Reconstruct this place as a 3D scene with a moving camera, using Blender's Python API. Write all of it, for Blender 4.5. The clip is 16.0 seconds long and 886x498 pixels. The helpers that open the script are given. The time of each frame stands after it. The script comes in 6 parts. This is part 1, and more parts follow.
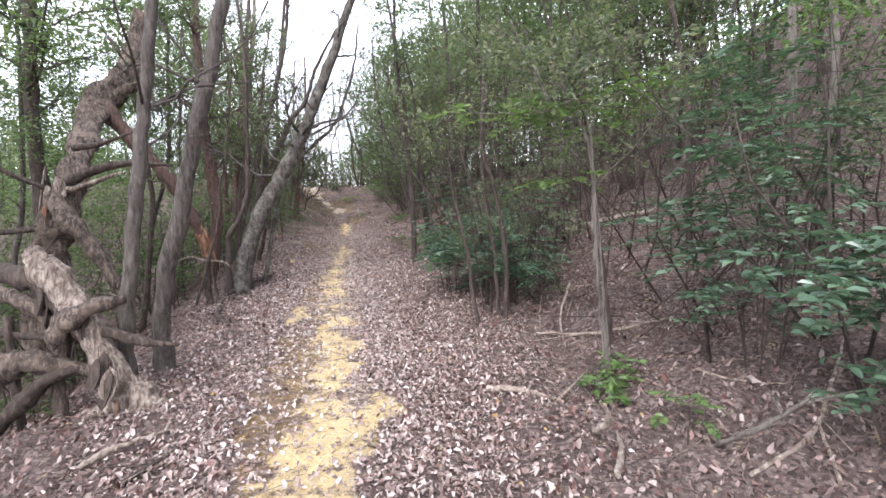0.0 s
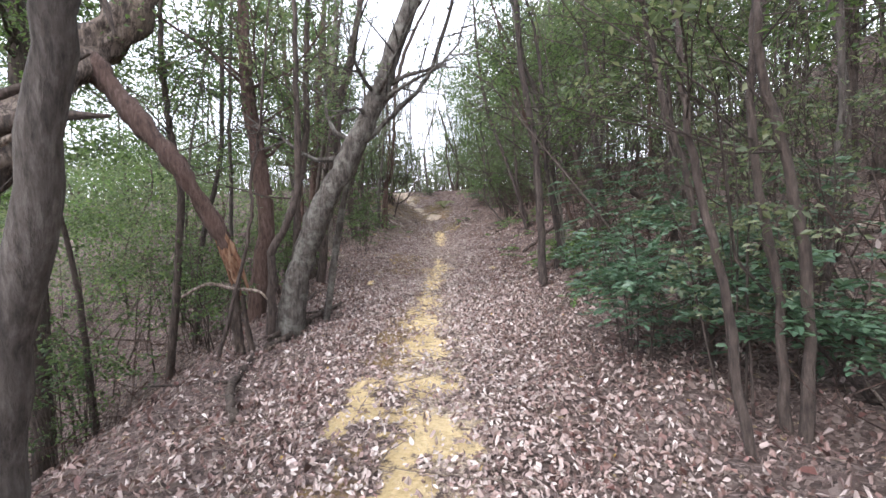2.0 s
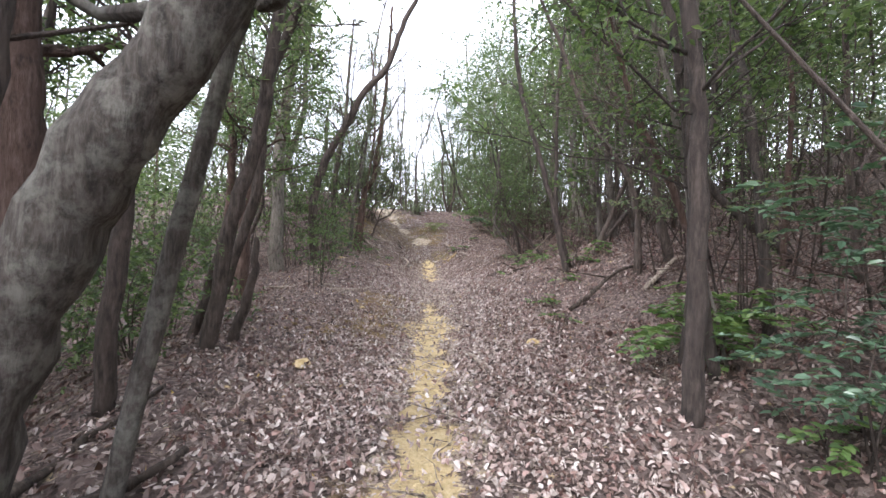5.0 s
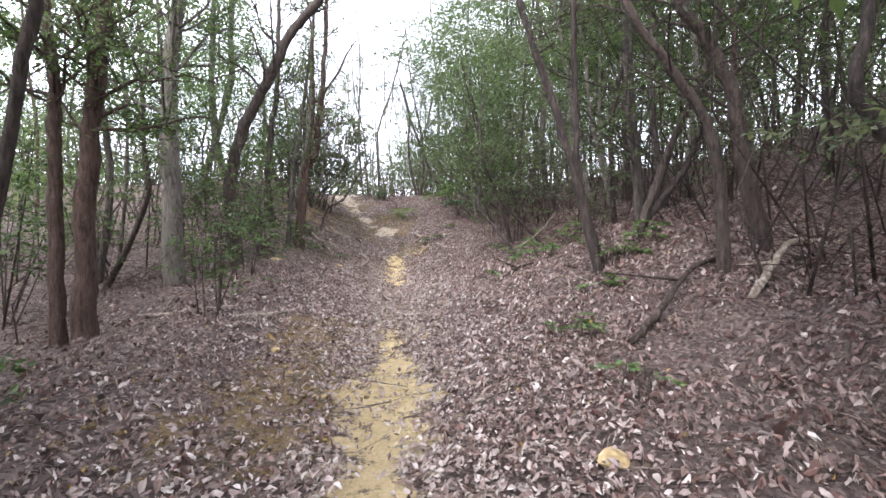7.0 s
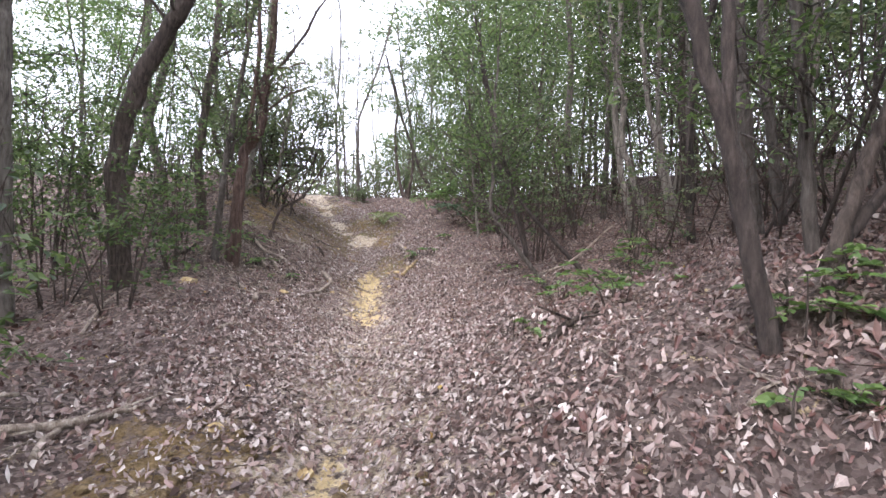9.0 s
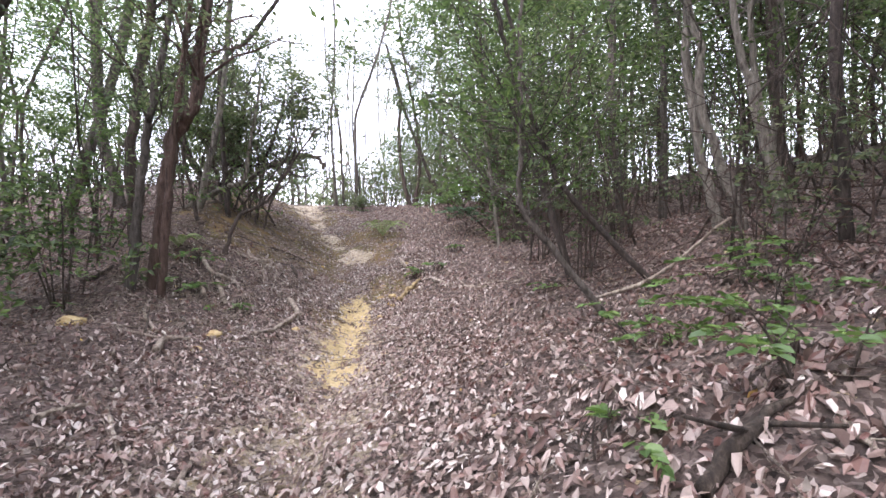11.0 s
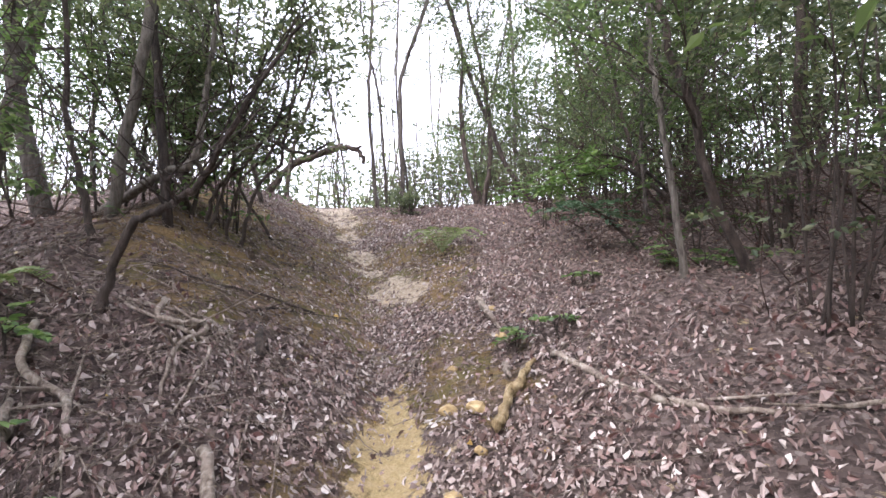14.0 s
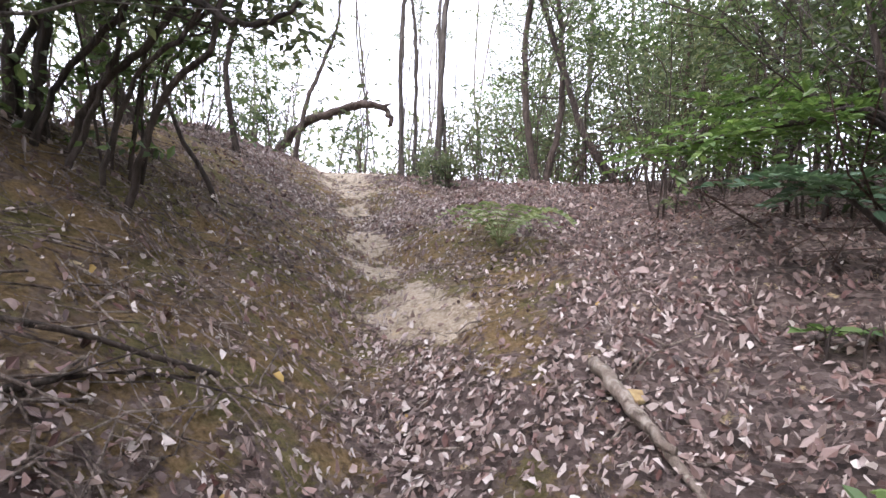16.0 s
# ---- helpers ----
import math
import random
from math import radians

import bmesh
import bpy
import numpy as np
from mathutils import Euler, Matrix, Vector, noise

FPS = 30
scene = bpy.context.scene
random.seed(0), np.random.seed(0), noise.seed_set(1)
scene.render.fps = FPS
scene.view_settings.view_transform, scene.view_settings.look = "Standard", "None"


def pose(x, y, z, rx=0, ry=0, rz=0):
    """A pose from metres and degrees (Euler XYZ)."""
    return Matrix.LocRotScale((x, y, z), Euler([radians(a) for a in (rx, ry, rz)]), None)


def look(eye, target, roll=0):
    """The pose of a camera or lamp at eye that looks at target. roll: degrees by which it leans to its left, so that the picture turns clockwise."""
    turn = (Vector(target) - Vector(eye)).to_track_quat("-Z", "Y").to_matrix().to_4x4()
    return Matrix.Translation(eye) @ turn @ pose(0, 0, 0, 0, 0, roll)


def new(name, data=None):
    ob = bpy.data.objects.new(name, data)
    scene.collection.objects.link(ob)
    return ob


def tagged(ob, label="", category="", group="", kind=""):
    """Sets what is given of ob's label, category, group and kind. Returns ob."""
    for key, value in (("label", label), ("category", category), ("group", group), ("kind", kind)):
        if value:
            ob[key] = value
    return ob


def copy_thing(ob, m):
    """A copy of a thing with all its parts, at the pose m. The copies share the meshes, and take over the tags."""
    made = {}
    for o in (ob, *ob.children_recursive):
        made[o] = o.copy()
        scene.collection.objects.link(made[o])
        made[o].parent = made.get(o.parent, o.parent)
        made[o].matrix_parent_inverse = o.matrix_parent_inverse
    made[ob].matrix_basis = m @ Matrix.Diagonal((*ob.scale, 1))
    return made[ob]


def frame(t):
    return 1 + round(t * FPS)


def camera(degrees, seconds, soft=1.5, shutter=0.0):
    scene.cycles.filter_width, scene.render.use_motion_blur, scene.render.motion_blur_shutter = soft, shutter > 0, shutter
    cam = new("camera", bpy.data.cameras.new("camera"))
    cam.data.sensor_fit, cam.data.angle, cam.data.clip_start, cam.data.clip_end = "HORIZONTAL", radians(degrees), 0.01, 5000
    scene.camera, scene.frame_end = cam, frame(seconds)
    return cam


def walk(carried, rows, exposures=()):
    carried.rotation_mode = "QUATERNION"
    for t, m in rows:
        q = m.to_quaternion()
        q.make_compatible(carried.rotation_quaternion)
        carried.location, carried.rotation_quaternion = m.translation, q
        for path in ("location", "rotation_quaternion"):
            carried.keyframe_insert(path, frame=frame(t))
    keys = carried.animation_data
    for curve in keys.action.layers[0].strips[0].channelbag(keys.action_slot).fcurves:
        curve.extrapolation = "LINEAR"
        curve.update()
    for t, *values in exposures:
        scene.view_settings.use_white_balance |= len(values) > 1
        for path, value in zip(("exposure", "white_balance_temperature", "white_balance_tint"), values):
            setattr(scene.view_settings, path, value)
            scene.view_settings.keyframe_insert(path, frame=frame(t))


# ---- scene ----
cam = camera(86.0, 16.0)
PATH = [
    (0, (-0.056, -0.52, 1.914), (-0.027, 1.475, 1.773), -1.6),
    (0.5, (-0.228, 0.475, 1.923), (-0.342, 2.468, 1.812), -0.8),
    (1, (-0.326, 1.396, 1.838), (-0.467, 3.386, 1.7), -4.0),
    (1.5, (-0.553, 2.308, 1.804), (-0.843, 4.282, 1.68), -3.0),
    (2, (-0.802, 3.182, 1.84), (-1.158, 5.148, 1.748), -2.4),
    (2.5, (-0.976, 4.055, 1.847), (-1.311, 6.025, 1.777), -2.8),
    (3, (-1.272, 4.867, 1.778), (-1.671, 6.826, 1.72), -1.9),
    (3.5, (-1.406, 5.526, 1.836), (-1.741, 7.497, 1.771), -1.2),
    (4, (-1.553, 6.23, 1.905), (-1.904, 8.199, 1.897), -1.0),
    (4.2, (-1.643, 6.504, 1.884), (-2.01, 8.47, 1.893), 0.6),
    (6.3, (-2.109, 9.709, 1.983), (-2.256, 11.703, 2.01), 1.5),
    (6.5, (-2.114, 10.069, 1.964), (-2.247, 12.065, 1.965), 1.0),
    (7, (-2.264, 10.844, 2.041), (-2.427, 12.837, 2.007), -0.1),
    (7.5, (-2.446, 11.61, 2.157), (-2.61, 13.603, 2.121), 0.3),
    (8, (-2.416, 12.446, 2.135), (-2.539, 14.442, 2.102), -0.2),
    (8.5, (-2.557, 13.2, 2.146), (-2.692, 15.195, 2.127), 1.5),
    (8.7, (-2.614, 13.526, 2.214), (-2.73, 15.523, 2.203), 1.8),
    (10.8, (-2.582, 15.976, 2.113), (-2.719, 17.97, 2.16), 0.4),
    (11, (-2.614, 16.265, 2.215), (-2.801, 18.255, 2.272), 0.1),
    (11.5, (-2.832, 17.023, 2.197), (-3.115, 19.002, 2.251), 1.6),
    (12, (-3.023, 17.689, 2.296), (-3.342, 19.663, 2.331), 2.8),
    (12.5, (-3.194, 18.429, 2.434), (-3.591, 20.389, 2.449), 2.5),
    (13, (-3.385, 19.091, 2.47), (-3.795, 21.048, 2.511), 3.2),
    (13.5, (-3.545, 19.656, 2.481), (-3.903, 21.623, 2.541), 2.6),
    (14, (-3.616, 20.283, 2.605), (-4.021, 22.24, 2.681), -0.4),
    (14.5, (-3.819, 20.896, 2.549), (-4.277, 22.84, 2.657), 0.7),
    (15, (-3.995, 21.498, 2.694), (-4.427, 23.449, 2.773), 2.2),
    (15.5, (-4.091, 22.173, 2.711), (-4.514, 24.127, 2.757), 2.8),
    (16, (-4.41, 22.794, 2.735), (-4.914, 24.73, 2.745), 4.4),
]
walk(cam, [(t, look(eye, target, roll)) for t, eye, target, roll in PATH],
     exposures=[(0, 0.9, 5880, 13), (4, 0.98, 5880, 11), (8, 1.16, 5850, 14), (12, 1.22, 5870, 16), (16, 1.25, 5900, 18)])

# ---- world and light ----
world = bpy.data.worlds.new("overcast_sky")
scene.world = world
world.use_nodes = True
wn = world.node_tree
sky = wn.nodes.new("ShaderNodeTexSky")
sky.sky_type = "NISHITA"
sky.sun_disc = False
sky.sun_elevation = radians(48)
sky.sun_rotation = radians(200)
sky.air_density, sky.dust_density, sky.ozone_density = 1.0, 8.0, 1.0
pale = wn.nodes.new("ShaderNodeMixRGB")
pale.inputs[0].default_value = 0.72
pale.inputs[2].default_value = (15.0, 15.0, 15.6, 1)
wn.links.new(sky.outputs[0], pale.inputs[1])
wn.links.new(pale.outputs[0], wn.nodes["Background"].inputs[0])
wn.nodes["Background"].inputs[1].default_value = 0.15
sun_data = bpy.data.lights.new("sun", "SUN")
sun_data.energy, sun_data.angle, sun_data.color = 1.5, radians(16), (1.0, 0.96, 0.9)
sun = new("sun", sun_data)
sun.matrix_world = look((0, 0, 30), (0.38, 0.72, 29.2))


# ---- materials ----
def material(name, rough=0.8):
    m = bpy.data.materials.new(name)
    m.use_nodes = True
    m.node_tree.nodes["Principled BSDF"].inputs["Roughness"].default_value = rough
    return m, m.node_tree, m.node_tree.nodes["Principled BSDF"]


def ramp(nt, source, stops):
    r = nt.nodes.new("ShaderNodeValToRGB")
    while len(r.color_ramp.elements) < len(stops):
        r.color_ramp.elements.new(0.5)
    for e, (at, c) in zip(r.color_ramp.elements, stops):
        e.position, e.color = at, (*c, 1)
    nt.links.new(source, r.inputs[0])
    return r.outputs[0]


def noise_tex(nt, scale, detail=6, rough=0.6, stretch=None):
    n = nt.nodes.new("ShaderNodeTexNoise")
    n.inputs["Scale"].default_value, n.inputs["Detail"].default_value, n.inputs["Roughness"].default_value = scale, detail, rough
    co = nt.nodes.new("ShaderNodeTexCoord")
    mp = nt.nodes.new("ShaderNodeMapping")
    mp.inputs["Scale"].default_value = stretch or (1, 1, 1)
    nt.links.new(co.outputs["Object"], mp.inputs[0])
    nt.links.new(mp.outputs[0], n.inputs[0])
    return n.outputs[0]


def mix(nt, fac, a, b, mode="MIX"):
    m = nt.nodes.new("ShaderNodeMixRGB")
    m.blend_type = mode
    for sock, v in zip(m.inputs, (fac, a, b)):
        if isinstance(v, (int, float)):
            sock.default_value = v
        elif isinstance(v, tuple):
            sock.default_value = (*v, 1)
        else:
            nt.links.new(v, sock)
    return m.outputs[0]


def bump(nt, bsdf, height, strength, distance=0.02):
    b = nt.nodes.new("ShaderNodeBump")
    b.inputs["Strength"].default_value, b.inputs["Distance"].default_value = strength, distance
    nt.links.new(height, b.inputs["Height"])
    nt.links.new(b.outputs[0], bsdf.inputs["Normal"])


def bark(name, dark, mid, light, patch=None):
    m, nt, bsdf = material(name, 0.9)
    fine = noise_tex(nt, 26, 8, 0.7, (1, 1, 0.22))
    c = ramp(nt, fine, [(0.36, dark), (0.5, mid), (0.64, light)])
    broad = noise_tex(nt, 5.5, 6, 0.7)
    c = mix(nt, ramp(nt, broad, [(0.48, (0, 0, 0)), (0.62, (0.7, 0.7, 0.7))]), c, patch or mid)
    c = mix(nt, 0.5, c, ramp(nt, noise_tex(nt, 1.4, 3), [(0.35, (0.5, 0.47, 0.45)), (0.65, (1, 1, 1))]), "MULTIPLY")
    nt.links.new(c, bsdf.inputs["Base Color"])
    bump(nt, bsdf, fine, 1.0, 0.05)
    return m


def foliage(name, tones, rough=0.42, through_light=0.3, grain=9):
    m, nt, bsdf = material(name, rough)
    g = nt.nodes.new("ShaderNodeNewGeometry")
    c = ramp(nt, g.outputs["Random Per Island"], [(i / (len(tones) - 1), t) for i, t in enumerate(tones)])
    c = mix(nt, 0.35, c, ramp(nt, noise_tex(nt, grain, 3), [(0.3, (0.25, 0.25, 0.25)), (0.7, (1, 1, 1))]), "MULTIPLY")
    nt.links.new(c, bsdf.inputs["Base Color"])
    if through_light:
        tr = nt.nodes.new("ShaderNodeBsdfTranslucent")
        nt.links.new(mix(nt, 1.0, c, (1.35, 1.4, 0.9), "MULTIPLY"), tr.inputs[0])
        ms = nt.nodes.new("ShaderNodeMixShader")
        ms.inputs[0].default_value = through_light
        nt.links.new(bsdf.outputs[0], ms.inputs[1])
        nt.links.new(tr.outputs[0], ms.inputs[2])
        nt.links.new(ms.outputs[0], nt.nodes["Material Output"].inputs[0])
    return m


BARK = {
    "grey": bark("grey_bark", (0.0434, 0.0341, 0.0279), (0.105, 0.0868, 0.0744), (0.186, 0.161, 0.143)),
    "brown": bark("brown_bark", (0.0338, 0.024, 0.0195), (0.0863, 0.0638, 0.0525), (0.15, 0.116, 0.0975)),
    "rust": bark("rusty_bark", (0.0432, 0.0245, 0.018), (0.108, 0.0648, 0.0504), (0.18, 0.122, 0.101)),
    "dark": bark("dark_bark", (0.027, 0.0207, 0.018), (0.0675, 0.0504, 0.0432), (0.126, 0.099, 0.0855)),
    "pale": bark("pale_bark", (0.0825, 0.0675, 0.0562), (0.203, 0.176, 0.15), (0.315, 0.285, 0.247)),
    "lichen": bark("lichened_bark", (0.036, 0.0288, 0.024), (0.09, 0.075, 0.063), (0.175, 0.155, 0.135), (0.27, 0.26, 0.225)),
}
FERN = foliage("pale_fern_fronds", [(0.15, 0.21, 0.08), (0.25, 0.32, 0.13), (0.37, 0.41, 0.22), (0.24, 0.18, 0.1)], 0.5, 0.3)
DEADWOOD = bark("weathered_wood", (0.06, 0.042, 0.031), (0.27, 0.21, 0.17), (0.56, 0.48, 0.4), (0.12, 0.086, 0.066))
SNAGWOOD = bark("flaking_snag_wood", (0.025, 0.017, 0.013), (0.085, 0.062, 0.048), (0.3, 0.235, 0.19), (0.25, 0.19, 0.145))
PALEWOOD = bark("pale_dry_wood", (0.17, 0.128, 0.1), (0.4, 0.325, 0.265), (0.62, 0.54, 0.46), (0.3, 0.235, 0.19))
YELLOWWOOD = bark("barkless_yellow_wood", (0.16, 0.105, 0.05), (0.42, 0.31, 0.16), (0.64, 0.51, 0.32))
ROTWOOD = bark("dark_rotten_wood", (0.025, 0.018, 0.014), (0.075, 0.054, 0.042), (0.17, 0.13, 0.105))
SPLIT = bark("split_orange_wood", (0.12, 0.055, 0.03), (0.28, 0.145, 0.08), (0.42, 0.28, 0.18))
EVERGREEN = foliage("evergreen_leaves", [(0.045, 0.066, 0.034), (0.075, 0.11, 0.048), (0.115, 0.165, 0.068), (0.18, 0.235, 0.1)], 0.38, 0.5)
FRESH = foliage("fresh_leaves", [(0.085, 0.145, 0.05), (0.135, 0.215, 0.07), (0.21, 0.3, 0.1)], 0.38, 0.4)
GLOSSY = foliage("glossy_blue_green_leaves", [(0.06, 0.105, 0.068), (0.095, 0.16, 0.1), (0.15, 0.23, 0.142)], 0.28, 0.3)
DULL = foliage("dull_grey_green_leaves", [(0.08, 0.105, 0.064), (0.12, 0.15, 0.09), (0.175, 0.205, 0.12), (0.24, 0.25, 0.155)], 0.5, 0.45)
# bleached trail leaves, brown bank leaves; contrast widened to carry canopy shade in colour
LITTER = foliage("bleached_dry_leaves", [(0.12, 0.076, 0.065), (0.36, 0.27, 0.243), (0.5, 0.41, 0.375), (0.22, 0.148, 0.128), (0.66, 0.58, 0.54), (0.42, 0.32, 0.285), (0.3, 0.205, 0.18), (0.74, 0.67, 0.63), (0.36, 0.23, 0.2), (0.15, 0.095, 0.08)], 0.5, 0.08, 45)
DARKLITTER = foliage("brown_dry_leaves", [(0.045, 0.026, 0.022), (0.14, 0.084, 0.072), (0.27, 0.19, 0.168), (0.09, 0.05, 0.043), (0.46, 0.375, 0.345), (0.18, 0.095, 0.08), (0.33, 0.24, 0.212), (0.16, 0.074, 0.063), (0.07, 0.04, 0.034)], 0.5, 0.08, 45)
YELLOWLEAF = foliage("yellow_dry_leaves", [(0.4, 0.25, 0.08), (0.55, 0.38, 0.12)], 0.6, 0.2)
CLOD = bark("crumbly_soil", (0.07, 0.045, 0.022), (0.2, 0.135, 0.062), (0.34, 0.25, 0.13))
ROCK, _nt, _b = material("yellow_sandstone", 0.9)
_f = noise_tex(_nt, 14, 8)
_nt.links.new(ramp(_nt, _f, [(0.3, (0.2, 0.13, 0.06)), (0.5, (0.4, 0.29, 0.14)), (0.7, (0.58, 0.47, 0.28))]), _b.inputs["Base Color"])
bump(_nt, _b, _f, 0.7)

SOIL, _nt, _b = material("forest_floor", 0.95)
_fine = noise_tex(_nt, 38, 8, 0.75)
_mid = noise_tex(_nt, 6.5, 7, 0.75)
_big = noise_tex(_nt, 0.9, 4)
_duff = ramp(_nt, _fine, [(0.3, (0.022, 0.014, 0.012)), (0.46, (0.075, 0.05, 0.042)), (0.6, (0.17, 0.122, 0.106)), (0.74, (0.34, 0.265, 0.24))])
_frag = _nt.nodes.new("ShaderNodeTexVoronoi")
_frag.inputs["Scale"].default_value = 34
_tc = _nt.nodes.new("ShaderNodeTexCoord")
_wob = mix(_nt, 0.035, _tc.outputs["Object"], noise_tex(_nt, 22, 3), "ADD")
_nt.links.new(_wob, _frag.inputs["Vector"])
_tone = ramp(_nt, _frag.outputs["Color"], [(0.1, (0.03, 0.019, 0.016)), (0.3, (0.13, 0.088, 0.075)), (0.45, (0.24, 0.175, 0.155)), (0.55, (0.07, 0.045, 0.038)), (0.7, (0.36, 0.28, 0.25)), (0.85, (0.16, 0.105, 0.09)), (0.95, (0.46, 0.38, 0.345))])
_duff = mix(_nt, ramp(_nt, noise_tex(_nt, 14, 4), [(0.36, (0, 0, 0)), (0.5, (0.85, 0.85, 0.85))]), _duff, _tone)
_clay = ramp(_nt, _fine, [(0.3, (0.07, 0.045, 0.018)), (0.46, (0.21, 0.138, 0.056)), (0.62, (0.34, 0.23, 0.105)), (0.78, (0.46, 0.35, 0.21))])
_at = _nt.nodes.new("ShaderNodeAttribute")
_at.attribute_name = "ground_cover"
_sep = _nt.nodes.new("ShaderNodeSeparateColor")
_nt.links.new(_at.outputs["Color"], _sep.inputs[0])


def broken_edge(attr, low, high):
    add = _nt.nodes.new("ShaderNodeMath")
    add.operation = "MULTIPLY_ADD"
    _nt.links.new(_mid, add.inputs[0])
    add.inputs[1].default_value = 3.0
    _nt.links.new(attr, add.inputs[2])
    sub = _nt.nodes.new("ShaderNodeMath")
    sub.operation = "SUBTRACT"
    _nt.links.new(add.outputs[0], sub.inputs[0])
    sub.inputs[1].default_value = 1.5
    return ramp(_nt, sub.outputs[0], [(low, (0, 0, 0)), (high, (1, 1, 1))])


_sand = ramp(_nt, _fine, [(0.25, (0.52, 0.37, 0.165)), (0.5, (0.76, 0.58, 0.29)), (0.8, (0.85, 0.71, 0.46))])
_grit = ramp(_nt, _fine, [(0.25, (0.36, 0.26, 0.17)), (0.5, (0.64, 0.53, 0.4)), (0.8, (0.8, 0.72, 0.6))])
_clay = mix(_nt, ramp(_nt, noise_tex(_nt, 4.5, 6, 0.7), [(0.48, (0, 0, 0)), (0.58, (0.7, 0.7, 0.7))]), _clay, _duff)
_moss = ramp(_nt, _fine, [(0.3, (0.06, 0.05, 0.016)), (0.5, (0.17, 0.145, 0.048)), (0.75, (0.3, 0.25, 0.095))])
_xyz = _nt.nodes.new("ShaderNodeSeparateXYZ")
_nt.links.new(_tc.outputs["Object"], _xyz.inputs[0])
_upper = _nt.nodes.new("ShaderNodeMapRange")
_upper.inputs["From Min"].default_value, _upper.inputs["From Max"].default_value = 21.5, 24.0
_nt.links.new(_xyz.outputs[1], _upper.inputs["Value"])
_mossy = mix(_nt, 1.0, ramp(_nt, noise_tex(_nt, 2.2, 5, 0.65), [(0.48, (0, 0, 0)), (0.58, (0.9, 0.9, 0.9))]), _upper.outputs[0], "MULTIPLY")
_clay = mix(_nt, _mossy, _clay, _moss)
_c = mix(_nt, broken_edge(_sep.outputs[2], 0.35, 0.65), _duff, _clay)
_grit = mix(_nt, ramp(_nt, noise_tex(_nt, 11, 6, 0.7), [(0.5, (0, 0, 0)), (0.6, (0.6, 0.6, 0.6))]), _grit, _clay)
_c = mix(_nt, broken_edge(_sep.outputs[1], 0.36, 0.6), _c, _grit)
_c = mix(_nt, mix(_nt, 1.0, broken_edge(_sep.outputs[0], 0.36, 0.62), (0.82, 0.82, 0.82), "MULTIPLY"), _c, _sand)
_c = mix(_nt, 0.4, _c, ramp(_nt, _big, [(0.3, (0.55, 0.52, 0.5)), (0.7, (1, 1, 1))]), "MULTIPLY")
_nt.links.new(_c, _b.inputs["Base Color"])
bump(_nt, _b, _fine, 1.0, 0.045)


# ---- terrain ----
ALONG = [-4, 4, 8, 11.5, 15, 18.5, 21.5, 24.5, 27, 30, 36]
TRAIL_X = [-0.4, -1.05, -1.8, -2.5, -3.1, -3.6, -4.2, -4.9, -6.1, -8.2, -12.5]
TRAIL_Z = [-0.21, 0.3, 0.54, 0.76, 0.78, 1.08, 1.17, 1.83, 2.81, 4.08, 4.25]
LEFT_NEAR = [-0.02, -0.05, -0.06, 0.01, 0.06, 0.08, 0.27, 0.55, 0.38, 0.26, 0.1]
LEFT_FAR = [-0.29, -0.6, -0.64, -0.45, -0.18, -0.04, -0.02, -0.06, -0.1, -0.04, 0.02]
RIGHT_NEAR = [-0.05, -0.08, -0.04, 0.06, 0.12, 0.28, 0.19, 0.22, 0.07, -0.09, -0.12]
RIGHT_FAR = [0.3, 0.3, 0.28, 0.27, 0.28, 0.33, 0.39, 0.22, 0.1, 0.06, 0.04]
HILL = [0.05, 0.05, 0.08, 0.13, 0.2, 0.25, 0.2, 0.16, 0.12, 0.1, 0.08]


def along(values, y):
    """A smoothed profile of the trail at y."""
    return sum(np.interp(y + d, ALONG, values) for d in (-0.8, -0.3, 0.3, 0.8)) / 4


def trail_x(y):
    return along(TRAIL_X, y)


